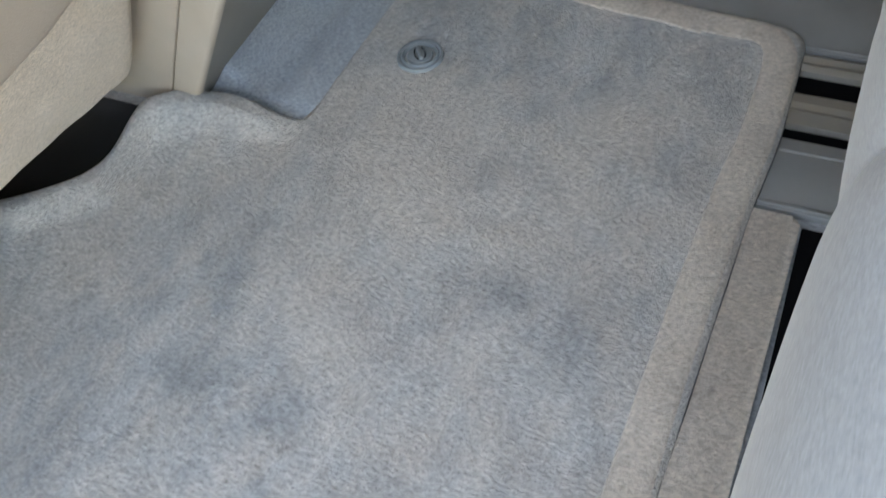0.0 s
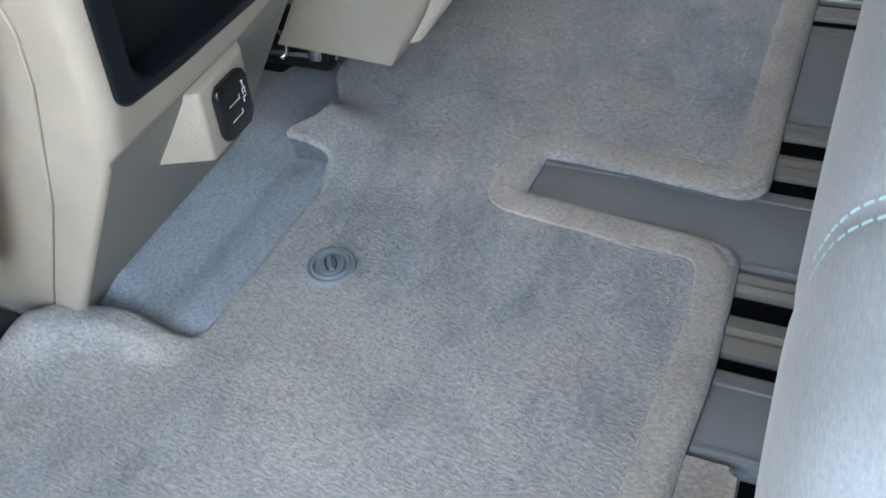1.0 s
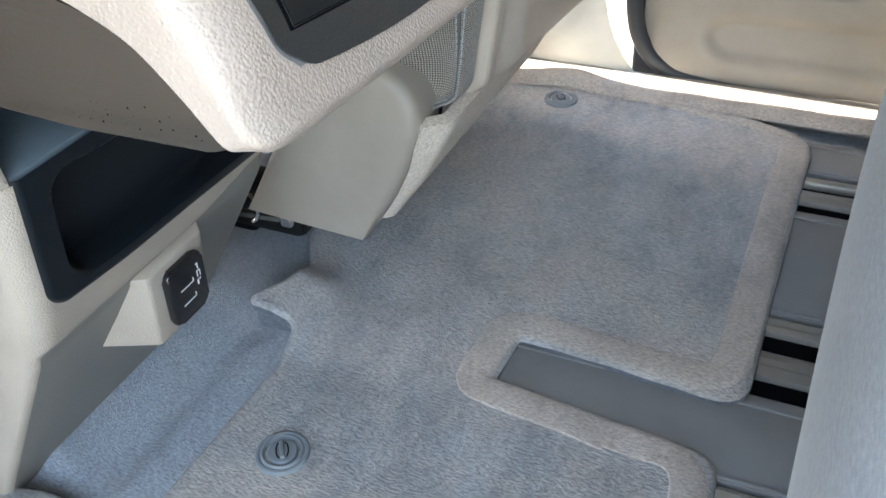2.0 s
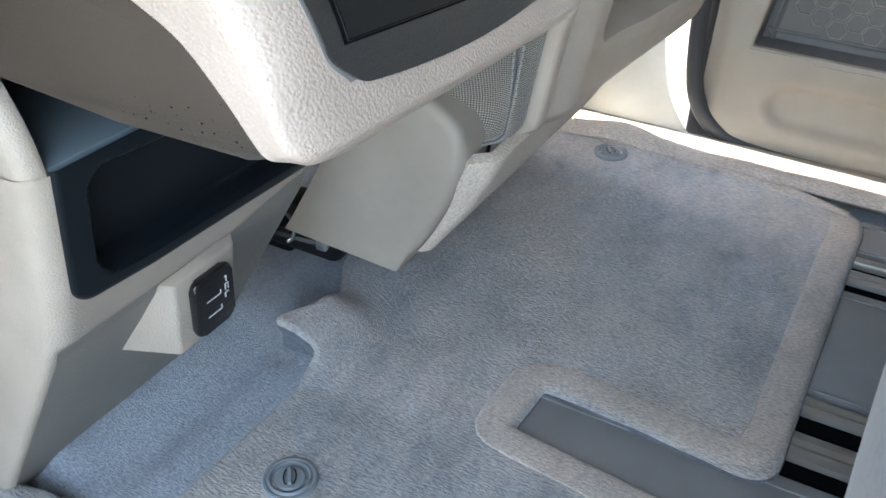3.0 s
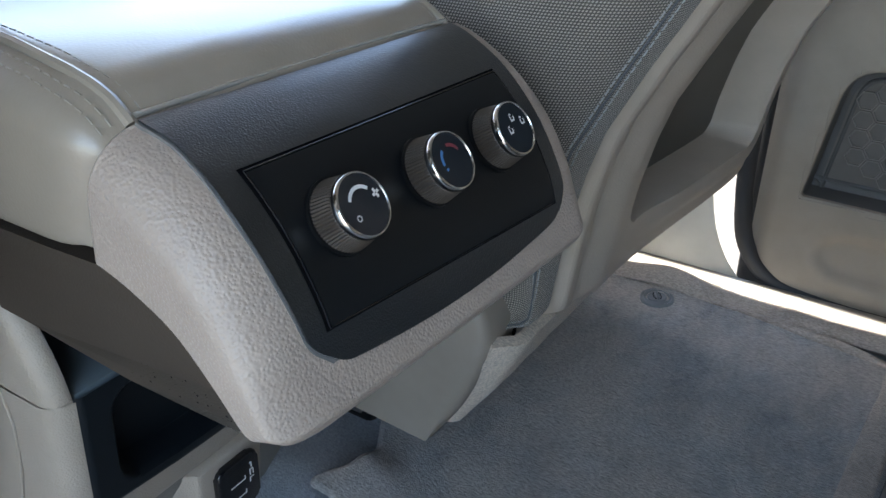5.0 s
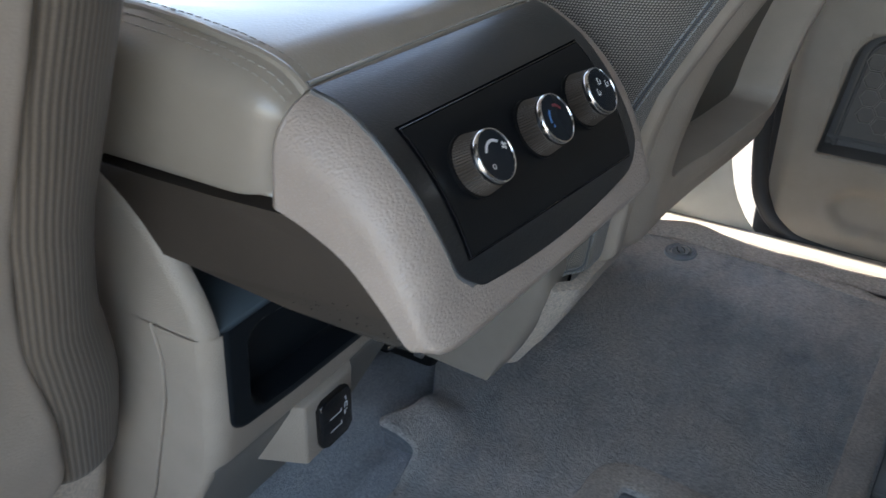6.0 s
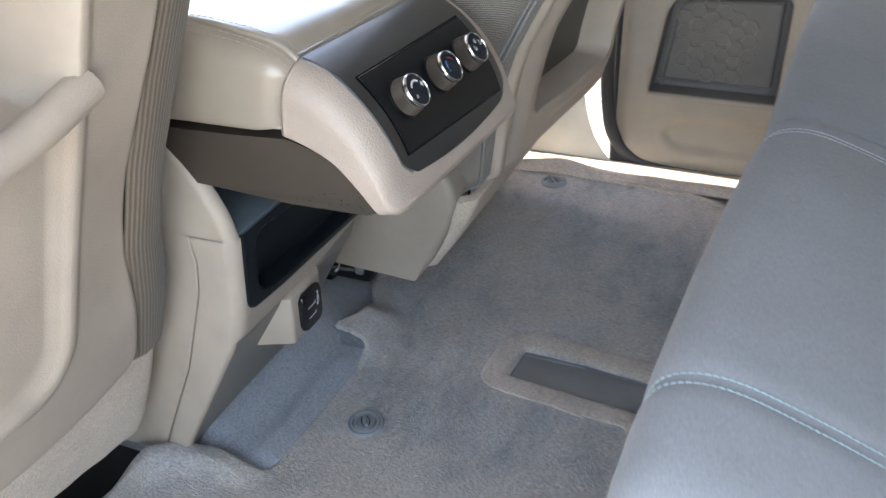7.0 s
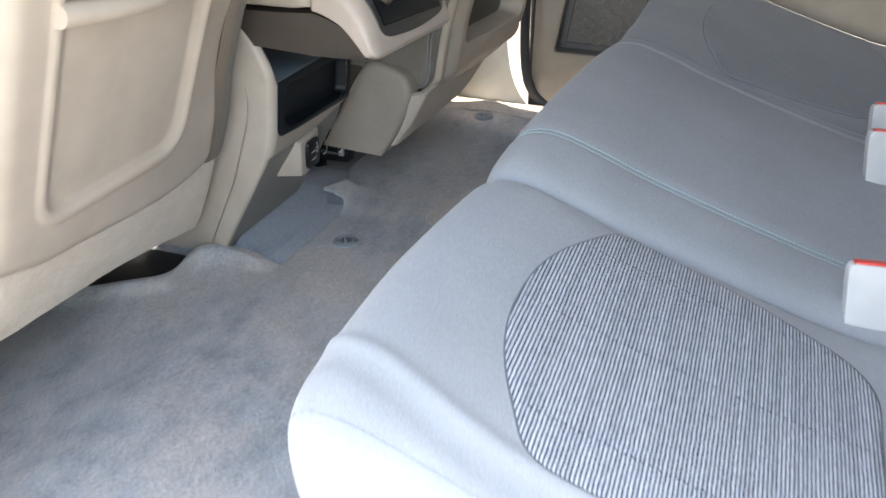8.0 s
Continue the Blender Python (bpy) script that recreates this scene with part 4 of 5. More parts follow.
    for s_, y_ in [(s_top, y) for y in np.linspace(-0.1050, 0.0986, 12)] + [(s, 0.0986) for s in np.linspace(s_top, s_low, 14)] + [(s_low, y) for y in np.linspace(0.0986, -0.1050, 12)] + [(s, -0.1050) for s in np.linspace(s_low, s_top, 14)]:
        p, n = panel_point(float(s_ + SLANT * (y_ + 0.10) / 0.2 * (s_ - s_top) / (s_low - s_top)))
        rim.append(arm_skew(p.x + n.x * 0.0028, float(y_), p.y + n.y * 0.0028))
    part("fascia_edge", tube(rim, 0.0005, 6), BLACK_GLOSS, arm, "fine glossy edge of the fascia")
    part("fascia", plate(s_top + 0.006, s_low - 0.006, lambda s: -0.1042, lambda s: 0.0978, 0.0032, 0.003, slant=SLANT), BLACK_FASCIA, arm, "smooth black fascia plate")
    core = [(0.052, 0.492)] + [(p[0] - 0.010, p[1] - 0.008) for p in PANEL[:40]] + [(0.140, 0.434), (0.12, 0.435)]
    part("core", prism(core, -0.108, 0.112, "y"), BLACK, arm, "dark core behind the panel")
    # brown underside
    under = [(-0.60, 0.478), (0.0, 0.486), (0.056, 0.4885), (0.083, 0.4805), (0.106, 0.4690), (0.126, 0.4490), (0.1395, 0.4325), (0.1500, 0.4275), (0.1490, 0.4225), (0.132, 0.4215), (0.05, 0.4210), (-0.04, 0.4265), (-0.60, 0.442)]
    bm = prism(arc_corners(under, 0.004, 3), -0.1435, 0.118, "y", 0.005, 3)
    for v in bm.verts:
        if v.co.y < -0.12:
            v.co.y += 0.024 * smooth(0.118, 0.152, v.co.x) ** 2
    part("underside", bm, BROWN, arm, "brown textured underside")
    # worn dark flecks near the underside's rear end
    bm = bmesh.new()
    rng = random.Random(4)
    for _ in range(70):
        u = rng.random() ** 2.6
        x, z = 0.138 - 0.09 * u, 0.4275 + 0.022 * rng.random() ** 1.6 * (1 - 0.6 * u)
        if z > 0.447 - 1.2 * max(0, x - 0.122):
            continue
        r = 0.0002 + 0.0006 * rng.random() ** 2
        ring = [bm.verts.new((x + r * math.cos(a), -0.1439 + 0.024 * smooth(0.118, 0.152, x) ** 2, z + r * 0.8 * math.sin(a))) for a in (k * math.pi / 3 + rng.random() * 0.4 for k in range(6))]
        bm.faces.new(ring)
    tagged(part("fleck", bm, DARK, arm, "dark worn flecks", smooth=False), kind="stuff")
    return arm


def build_knob(y, dial, s):
    p, n = panel_point(s)
    knob = thing("climate_knob", {"fan": "black knob with chrome ring and white fan marks", "heat": "black knob with chrome ring and blue-red arc", "vent": "black knob with chrome ring and white vent marks"}[dial], "control knob", group="rear climate knobs")
    zaxis = Vector((n.x, 0, n.y))
    yaxis = Vector((0, 1, 0))
    xaxis = yaxis.cross(zaxis)
    m = Matrix.Translation(arm_skew(p.x + n.x * 0.003, y, p.y + n.y * 0.003)) @ Matrix((xaxis, yaxis, zaxis)).transposed().to_4x4() @ Matrix.Diagonal((0.93, 0.93, 0.98, 1))
    bm = bmesh.new()
    sides = 128
    rings = []
    for h, r0, amp in ((0.0, 0.0206, 0.0), (0.0015, 0.0205, 0.0006), (0.0135, 0.0182, 0.0006), (0.0145, 0.0176, 0.0)):
        rings.append([bm.verts.new(m @ Vector(((r0 - amp * (k % 2)) * math.cos(2 * math.pi * k / sides), (r0 - amp * (k % 2)) * math.sin(2 * math.pi * k / sides), h))) for k in range(sides)])
    for a, b in zip(rings, rings[1:]):
        for k in range(sides):
            bm.faces.new((a[k], a[(k + 1) % sides], b[(k + 1) % sides], b[k]))
    part("grip", bm, KNOB, knob, "ribbed dark grip", smooth=False)
    part("ring", lathe([(0.0176, 0.0146), (0.0180, 0.0160), (0.0178, 0.0180), (0.0173, 0.0190), (0.0164, 0.0192), (0.0160, 0.0182), (0.0, 0.0180)], m, 48), CHROME, knob, "chrome ring")
    part("dial", lathe([(0.0161, 0.0175), (0.0161, 0.0185), (0.0, 0.0189)], m, 48), DIAL, knob, "glossy black dial")
    part("seat_ring", lathe([(0.0215, -0.001), (0.0215, 0.0016), (0.0200, 0.0020), (0.0, 0.0020)], m, 48), BLACK, knob)

    def arc(a0, a1, r, width, mat, name):
        bm = bmesh.new()
        rows = []
        for a in np.linspace(radians(a0), radians(a1), 16):
            rows.append([m @ Vector((-(r + d) * math.cos(a), (r + d) * math.sin(a), 0.0192)) for d in (-width / 2, width / 2)])
        grid(rows, bm)
        part(name, bm, mat, knob, smooth=False)

    # dial angles: 0 points up the panel, 90 to the far side
    if dial == "fan":
        arc(-62, 48, 0.0092, 0.0020, WHITE_INK, "white_arc")
        bm = bmesh.new()
        rows = []
        for a in np.linspace(0, 2 * math.pi, 20):
            rows.append([m @ Vector((0.0052 + r * math.cos(a), -0.0078 + r * math.sin(a), 0.0193)) for r in (0.0011, 0.0017)])
        part("white_ring", grid(rows, bm), WHITE_INK, knob, smooth=False)
        bm = bmesh.new()
        for k in range(4):
            a = k * math.pi / 2 + 0.4
            ca, sa = math.cos(a), math.sin(a)
            quad = [(0.0004, -0.0008), (0.0027, -0.0013), (0.0027, 0.0006), (0.0004, 0.0008)]
            bm.faces.new([bm.verts.new(m @ Vector((-0.0022 + u * ca - v * sa, 0.0104 + u * sa + v * ca, 0.0193))) for u, v in quad])
        part("white_fan", bm, WHITE_INK, knob, smooth=False)
    elif dial == "heat":
        arc(-95, -35, 0.0088, 0.0020, BLUE_INK, "blue_arc")
        arc(0, 65, 0.0088, 0.0020, RED_INK, "red_arc")
        arc(-118, -108, 0.0088, 0.0020, BLUE_INK, "blue_dot")
    else:
        for cx, cy in ((-0.0065, 0.0), (0.0, -0.0065), (-0.002, 0.0085)):
            bm = bmesh.new()
            for u0, v0, u1, v1 in ((-0.003, -0.0015, -0.0018, 0.0005), (-0.0015, -0.002, 0.001, -0.0008), (0.001, -0.002, 0.0022, 0.002), (-0.001, 0.0012, 0.001, 0.0024)):
                bm.faces.new([bm.verts.new(m @ Vector((cx + u, cy + v, 0.0193))) for u, v in ((u0, v0), (u1, v0), (u1, v1), (u0, v1))])
            part("white_mark", bm, WHITE_INK, knob, smooth=False)


# ---- front seats ----
def seat_driver(z):
    return -0.100 + (z - 0.30) * 0.41


def seat_far(z):
    return float(np.interp(z, [0.10, 0.25, 0.30, 0.35, 0.40, 0.44, 0.50, 0.55, 0.90], [0.010, 0.086, 0.094, 0.103, 0.116, 0.130, 0.163, 0.193, 0.40]))


def build_front_seat(prof, sign, label, inboard):
    """A front seat seen from behind. prof: its back's x at a height; sign: side of the car."""
    seat = thing("front_seat", label, "car seat", group="front seats")
    q = lambda y: sign * y
    far = sign > 0
    # the shell's inboard edge waists in at half height
    inner = lambda z: 0.0 if far else float(np.interp(z, [0.18, 0.237, 0.33, 0.41, 0.50, 0.58, 0.645, 0.9], [-0.034, -0.032, -0.021, -0.004, 0.002, -0.001, -0.008, -0.016]))
    # hard shell with the map pocket
    y0, y1 = (0.262, 0.708) if far else (0.240, 0.71)
    def foot(y):
        if far:
            return float(np.interp(y, [0.262, 0.275, 0.30, 0.45, 0.57, 0.62, 0.66, 0.69, 0.708], [0.262, 0.234, 0.224, 0.198, 0.178, 0.184, 0.212, 0.262, 0.33]))
        return float(np.interp(y, [0.240, 0.246, 0.265, 0.30, 0.36, 0.44, 0.60, 0.68, 0.71], [0.290, 0.252, 0.229, 0.219, 0.219, 0.228, 0.245, 0.27, 0.33]))
    bulge = lambda y: (0.004 + 0.016 * smooth(0.300, 0.345, y) + 0.030 * smooth(0.36, 0.69, y)) if far else 0.006 * smooth(0.24, 0.40, y)
    rows = []
    fine = (0.366, 0.652) if far else (0.335, 0.62)
    cols = np.unique(np.concatenate([np.linspace(y0, y1, 70)] + [np.linspace(c - 0.022, c + 0.022, 24) for c in fine] + [np.linspace(y0, y0 + 0.06, 24)]))
    levels = [("low", v) for v in np.linspace(0, 1, 26)] + [("up", z) for z in np.concatenate([np.linspace(0.292, 0.345, 30), np.linspace(0.352, 0.86, 70)])]
    for kind, v in levels:
        row = []
        for y in cols:
            zb = foot(y)
            mid = max(0.290, zb + 0.03)
            z = zb + (mid - zb) * v if kind == "low" else max(v, mid + (v - 0.290) * 0.5)
            lean = (0.0 if far else 0.012 * smooth(0.30, 0.46, z) * smooth(0.62, 0.46, z) * smooth(0.35, 0.24, y))
            curl = 0.022 * (smooth(0.022, 0.0, y - y0) ** 2 + smooth(0.045, 0.0, y1 - y) ** 2) + 0.020 * smooth(0.030, 0.0, z - zb) ** 2
            if far:
                pocket = rounded_mask(y, z, 0.366, 0.652, 0.304, 0.95, 0.025, 0.010)
                deep = 0.055 * pocket
                ridge = 0.006 * smooth(0.262, 0.276, y) * smooth(0.304, 0.292, y) - 0.003 * math.exp(-((y - 0.306) / 0.005) ** 2) + 0.007 * (rounded_mask(y, z, 0.335, 0.69, 0.268, 0.97, 0.05, 0.02) - pocket) * smooth(0.40, 0.48, y)
            else:
                pocket = rounded_mask(y, z, 0.335, 0.62, 0.325, 0.80, 0.05, 0.022)
                deep = 0.016 * pocket * (0.5 + 4.2 * smooth(0.590, 0.615, z))
                ridge = 0.004 * (rounded_mask(y, z, 0.318, 0.637, 0.308, 0.82, 0.06, 0.012) - rounded_mask(y, z, 0.332, 0.623, 0.322, 0.803, 0.05, 0.012))
            row.append((prof(z) + bulge(y) * (smooth(0.16, 0.27, z) if far else 1.0) - curl - deep + ridge - lean, q(y + inner(z) * smooth(0.33, 0.24, y)), z))
        rows.append(row)
    part("back_shell", solid(grid(rows), 0.004), BEIGE_SHELL, seat, "beige moulded plastic seat back")
    if far:
        # Added panel: a darkened beige puts the map pocket's shade into colour.
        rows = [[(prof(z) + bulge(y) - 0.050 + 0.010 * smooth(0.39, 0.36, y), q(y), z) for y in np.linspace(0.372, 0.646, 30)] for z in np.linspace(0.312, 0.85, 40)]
        part("pocket_shade_panel", solid(grid(rows), 0.003), POCKET_SHADE, seat, "added dark panel for the shade inside the map pocket")
    # slanting pocket mouth with its rolled lip
    if not far:
        lip = spline([(prof(0.605) + 0.006, q(0.325), 0.607), (prof(0.59) + 0.016, q(0.40), 0.593), (prof(0.59) + 0.018, q(0.50), 0.589), (prof(0.605) + 0.008, q(0.63), 0.601)], 8)
        part("pocket_lip", tube(lip, 0.014, 12), BEIGE_SHELL, seat, "rolled lip of the map pocket")
    # cloth bolster along the inboard edge, rolled round to the seat's side
    if far:
        cut = [(-0.006, 0.272), (0.0, 0.262), (0.001, 0.248), (-0.001, 0.230), (-0.006, 0.214), (-0.016, 0.200), (-0.034, 0.188), (-0.065, 0.180), (-0.11, 0.176), (-0.20, 0.178)]
        z0, z1 = 0.236, 0.88
    else:
        cut = [(-0.010, 0.256), (-0.003, 0.246), (0.000, 0.232), (-0.002, 0.212), (-0.010, 0.190), (-0.024, 0.172), (-0.044, 0.162), (-0.08, 0.158), (-0.12, 0.160), (-0.20, 0.165)]
        cut = [(a, 0.25 - (0.25 - y) * (0.78 if y < 0.25 else 1.0)) for a, y in cut]
        z0, z1 = 0.222, 0.90
    cut = [(float(a), float(b)) for a, b in spline(cut, 3)]
    def bolster_point(a, y, z, puff=0.0):
        tuck = smooth(0.035, 0.0, z - z0) ** 2
        wide = 0.0 if far else (0.004 * math.sin(z * 24.0)) * smooth(0.245, 0.17, y) - inner(z)
        waist = 0.0 if not far else 0.050 * smooth(0.38, 0.27, z) * smooth(0.236, 0.186, y)
        return (prof(z) + a - 0.018 * tuck + puff, q(y - wide + waist), z + 0.006 * tuck)
    rows = [[bolster_point(a, y, float(z)) for a, y in cut] for z in np.concatenate([np.linspace(z0, z0 + 0.04, 9), np.linspace(z0 + 0.055, z1, 44)])]
    part("bolster", with_uv(rows), NETTED if far else BOLSTER, seat, "netted grey cloth side bolster" if far else "ribbed warm grey cloth side bolster")
    for k in (11, 13) if far else ():
        line = [bolster_point(*cut[k], float(z), 0.0008) for z in np.linspace(z0 + 0.004, 0.86, 90)]
        part("stitching", stitches(line, (0.0004, 0, 0), 0.0058, 0.0018, 0.0007), THREAD, seat)
    if far:
        line = [bolster_point(*cut[12], float(z), 0.0002) for z in np.linspace(z0 + 0.004, 0.86, 60)]
        part("seam", tube(line, 0.0011, 6), SEAM, seat, "dark sunk seam between the stitch rows")
    if not far:
        line = [bolster_point(a, y, z0 + 0.010, 0.0012) for a, y in cut[1:20]]
        part("stitching", stitches(line, (0.0006, 0, 0), 0.005, 0.003, 0.0009), HEM_THREAD, seat, "pale hem stitching of the bolster")
    # seat back filling and cushion in front
    bm = prism(arc_corners([(prof(0.26) - 0.05, 0.26), (prof(0.55) - 0.055, 0.55), (prof(0.86) - 0.05, 0.86), (prof(0.86) - 0.13, 0.88), (prof(0.30) - 0.16, 0.26)], 0.02), q(0.245 if far else 0.180), q(0.69), "y", 0.02)
    part("backrest", bm, BOLSTER, seat)
    fore = prof(0.30)
    bm = box((fore - 0.62, min(q(inboard + 0.02), q(0.72)), 0.17), (fore - 0.12, max(q(inboard + 0.02), q(0.72)), 0.36), 0.03, None, 4)
    part("cushion", bm, BOLSTER, seat)
    # carpet skirt under the shell
    rows = []
    for t in np.linspace(0, 1, 60):
        y = inboard + (0.69 - inboard) * t
        if far:
            top = min(foot(max(y, 0.262)) + 0.012, 0.240)
            bot = float(np.interp(y, [inboard, inboard + 0.008, inboard + 0.03, 0.30, 0.64, 0.69], [0.132, 0.122, 0.116, 0.110, 0.092, 0.12]))
            at = lambda z: 0.082 + (z - 0.228) * 0.60
        else:
            top = float(np.interp(y, [inboard, 0.24, 0.27, 0.36, 0.60, 0.69], [0.234, 0.240, 0.246, 0.234, 0.252, 0.27]))
            bot = float(np.interp(y, [inboard, inboard + 0.02, 0.30, 0.42, 0.69], [0.096, 0.086, 0.112, 0.132, 0.150]))
            at = lambda z: -0.108 + (z - 0.30) * 0.44
        row = []
        for k in np.linspace(0, 1, 10):
            z = bot + (top - bot) * k
            curl = 0.022 * smooth(0.03, 0.0, y - inboard) ** 2 + 0.02 * smooth(0.66, 0.69, y)
            ruff = 0.002 * noise.noise((y * 30, z * 30, 1.7))
            row.append((at(z) - curl + 0.001 - 0.006 * (2 * k - 1) ** 2 + ruff, q(y), z))
        rows.append(row)
    part("carpet_skirt", solid(grid(rows), 0.012), SKIRT, seat, "fuzzy beige carpet skirt")
    # runners under the seat
    for y in (0.27, 0.64):
        part("runner", box((fore - 0.6, min(q(y), q(y + 0.04)), FLOOR_Z), (fore - 0.30, max(q(y), q(y + 0.04)), 0.05), 0.004), BLACK, seat, "black seat runner")
        part("bracket", box((fore - 0.5, min(q(y), q(y + 0.04)), 0.048), (fore - 0.32, max(q(y), q(y + 0.04)), 0.16), 0.01), BLACK, seat)
    if not far:
        # Added black sheet and block keep the space under the seat dark.
        part("under_seat_dark", box((-0.85, q(0.84), FLOOR_Z), (-0.222, q(0.142), -0.007), 0.004), BLACK_SOFT, seat, "added black sheet for the darkness under the seat")
        part("riser", box((fore - 0.60, q(0.52), FLOOR_Z), (fore - 0.38, q(0.20), 0.045), 0.02, None, 3), BLACK_SOFT, seat, "added black block under the seat")
    return seat


def build_recliner(seat):
    """The rounded plastic cover at the inboard hinge of the far seat."""
    pts = [(-0.150, 0.108), (-0.010, 0.101), (0.022, 0.148), (0.046, 0.195), (0.062, 0.240), (0.056, 0.276), (0.020, 0.296), (-0.03, 0.305), (-0.06, 0.27)]
    pts = arc_corners(pts, [0.004, 0.002, 0.02, 0.02, 0.03, 0.03, 0.03, 0.02, 0.02], 6)
    ease = [smooth(0.106, 0.150, p[1]) for p in pts]
    rows = []
    for y, inset in ((0.1975, 0.018), (0.1978, 0.012), (0.1988, 0.0075), (0.2010, 0.0036), (0.2045, 0.0012), (0.2090, 0.0), (0.252, 0.0)):
        wide, tight = offset_line(pts, inset), offset_line(pts, min(inset, 0.0015))
        rows.append([((t.x + (w.x - t.x) * e), y, (t.y + (w.y - t.y) * e)) for w, t, e in zip(wide, tight, ease)])
    bm = grid(rows, None, True)
    bm.verts.ensure_lookup_table()
    bm.faces.new([bm.verts[i] for i in range(len(pts))])
    part("hinge_cover", bm, BEIGE_SMOOTH, seat, "smooth beige hinge cover")
    # Added black cord stands for the shaded gap beside the hinge cover.
    line = [(p.x, 0.2470, p.y) for p in offset_line(pts, -0.0016) if p.x > 0.030 and p.y > 0.205]
    part("gap_shade_cord", tube(line, 0.0018, 8), DARK, seat, "black cord for the shade round the hinge cover")
    ring = [(-0.162 + 0.015 * math.cos(a), 0.212, 0.100 + 0.020 * math.sin(a)) for a in np.linspace(-1.2, 1.6, 14)]
    part("cable_loop", tube(ring, 0.0022, 6), CHROME, seat, "bright wire loop")
    part("lever", tube([(-0.185, 0.213, 0.088), (-0.15, 0.226, 0.080), (-0.105, 0.245, 0.070)], 0.006, 8), BLACK, seat, "black lever bar")
    part("strut", box((-0.125, 0.218, 0.078), (-0.112, 0.232, 0.112), 0.002), CHROME, seat, "bright metal strut")
    part("hinge_block", box((-0.24, 0.228, 0.056), (-0.105, 0.27, 0.120), 0.010), BLACK, seat)


# ---- rear bench ----
def bench_rise(x, z, y):
    """The cushion swells towards its far end."""
    return 0.038 * smooth(0.48, 0.80, y) * (1.0 if x > 0.5 else smooth(0.22, 0.33, z))


def bench_slant(y):
    """The bench's front edge stands a little askew."""
    return 0.05 * (y + 0.2) + 0.013 * smooth(-0.55, -0.8, y)


def bench_profile():
    """The cushion's outline from under its front edge, over the top to the back: x, z."""
    return [(float(a), float(b)) for a, b in spline([(0.456, 0.03), (0.443, 0.08), (0.425, 0.16), (0.409, 0.252), (0.408, 0.315), (0.424, 0.347), (0.466, 0.353), (0.531, 0.332), (0.603, 0.303), (0.738, 0.257), (0.873, 0.217), (0.965, 0.205)], 6)]


SEAM_NEAR, SEAM_FAR = -0.211, 0.275


def bench_skin(y, y0, y1, ends, crown, swell=0.0, seams=()):
    """One line of the cushion's skin, from under its front edge over the top to the back."""
    prof = bench_profile()
    dl, dr, t = y - y0, y1 - y, (y - y0) / (y1 - y0)
    sink = 0.0
    for d, r in ((dl, ends[0]), (dr, ends[1])):
        if d < r:
            sink = max(sink, 1 - math.sqrt(max(0, 1 - (1 - d / r) ** 2)))
    r = ends[0] if dl < dr else ends[1]
    arch = max(0.0, math.sin(math.pi * t)) ** 0.4
    row = []
    for k, (x, z) in enumerate(prof):
        a, b = prof[max(0, k - 1)], prof[min(len(prof) - 1, k + 1)]
        tx, tz = b[0] - a[0], b[1] - a[1]
        ln = math.hypot(tx, tz)
        nx, nz = -tz / ln, tx / ln
        up = crown * arch * smooth(0.2, 0.32, z + 0.2 * (x > 0.42)) - sink * (0.028 if r > 0.055 else 0.25 * r * (0.25 + 0.75 * max(0.0, nz)))
        up += swell * arch * max(0.0, nz) ** 1.5
        if y1 < 0:
            roll = float(np.interp(x + bench_slant(y), [0.40, 0.43, 0.482, 0.531, 0.593, 0.665, 0.95], [-0.742, -0.750, -0.764, -0.777, -0.787, -0.789, -0.789]))
            up += (0.0036 * math.exp(-((y - roll) / 0.010) ** 2) - 0.0022 * math.exp(-((y - roll + 0.026) / 0.014) ** 2)) * smooth(0.25, 0.8, nz)
        for c in seams:
            up -= 0.004 * math.exp(-((y - c) / 0.010) ** 2)
        row.append((x + nx * up + bench_slant(y), y, z + nz * up + bench_rise(x, z, y)))
    return row


NEAR_PART, MID_PART, FAR_PART = (-0.850, -0.338, (0.10, 0.05), 0.012), (-0.338, 0.336, (0.05, 0.03), 0.012, 0.014, (SEAM_NEAR, SEAM_FAR)), (0.336, 0.86, (0.03, 0.06), 0.012)


def bench_section(bench, y0, y1, ends, *shape):
    steps = (0.004, 0.03, 0.08, 0.16, 0.3, 0.5)
    marks = set(np.linspace(0, 1, 150 if y1 < 0 else 80)) | {ends[0] / (y1 - y0) * f for f in steps} | {1 - ends[1] / (y1 - y0) * f for f in steps}
    rows = [bench_skin(y0 + (y1 - y0) * t, y0, y1, ends, *shape) for t in sorted(marks)]
    for end in (0, -1):
        edge = rows[end]
        for f in (0.5, 0.8, 0.995):
            cap = [(x + (0.68 - x) * f, y, z + (0.02 - z) * f) for x, y, z in edge]
            rows.insert(0, cap) if end == 0 else rows.append(cap)
    return part("cushion", grid(rows), SEAT, bench)


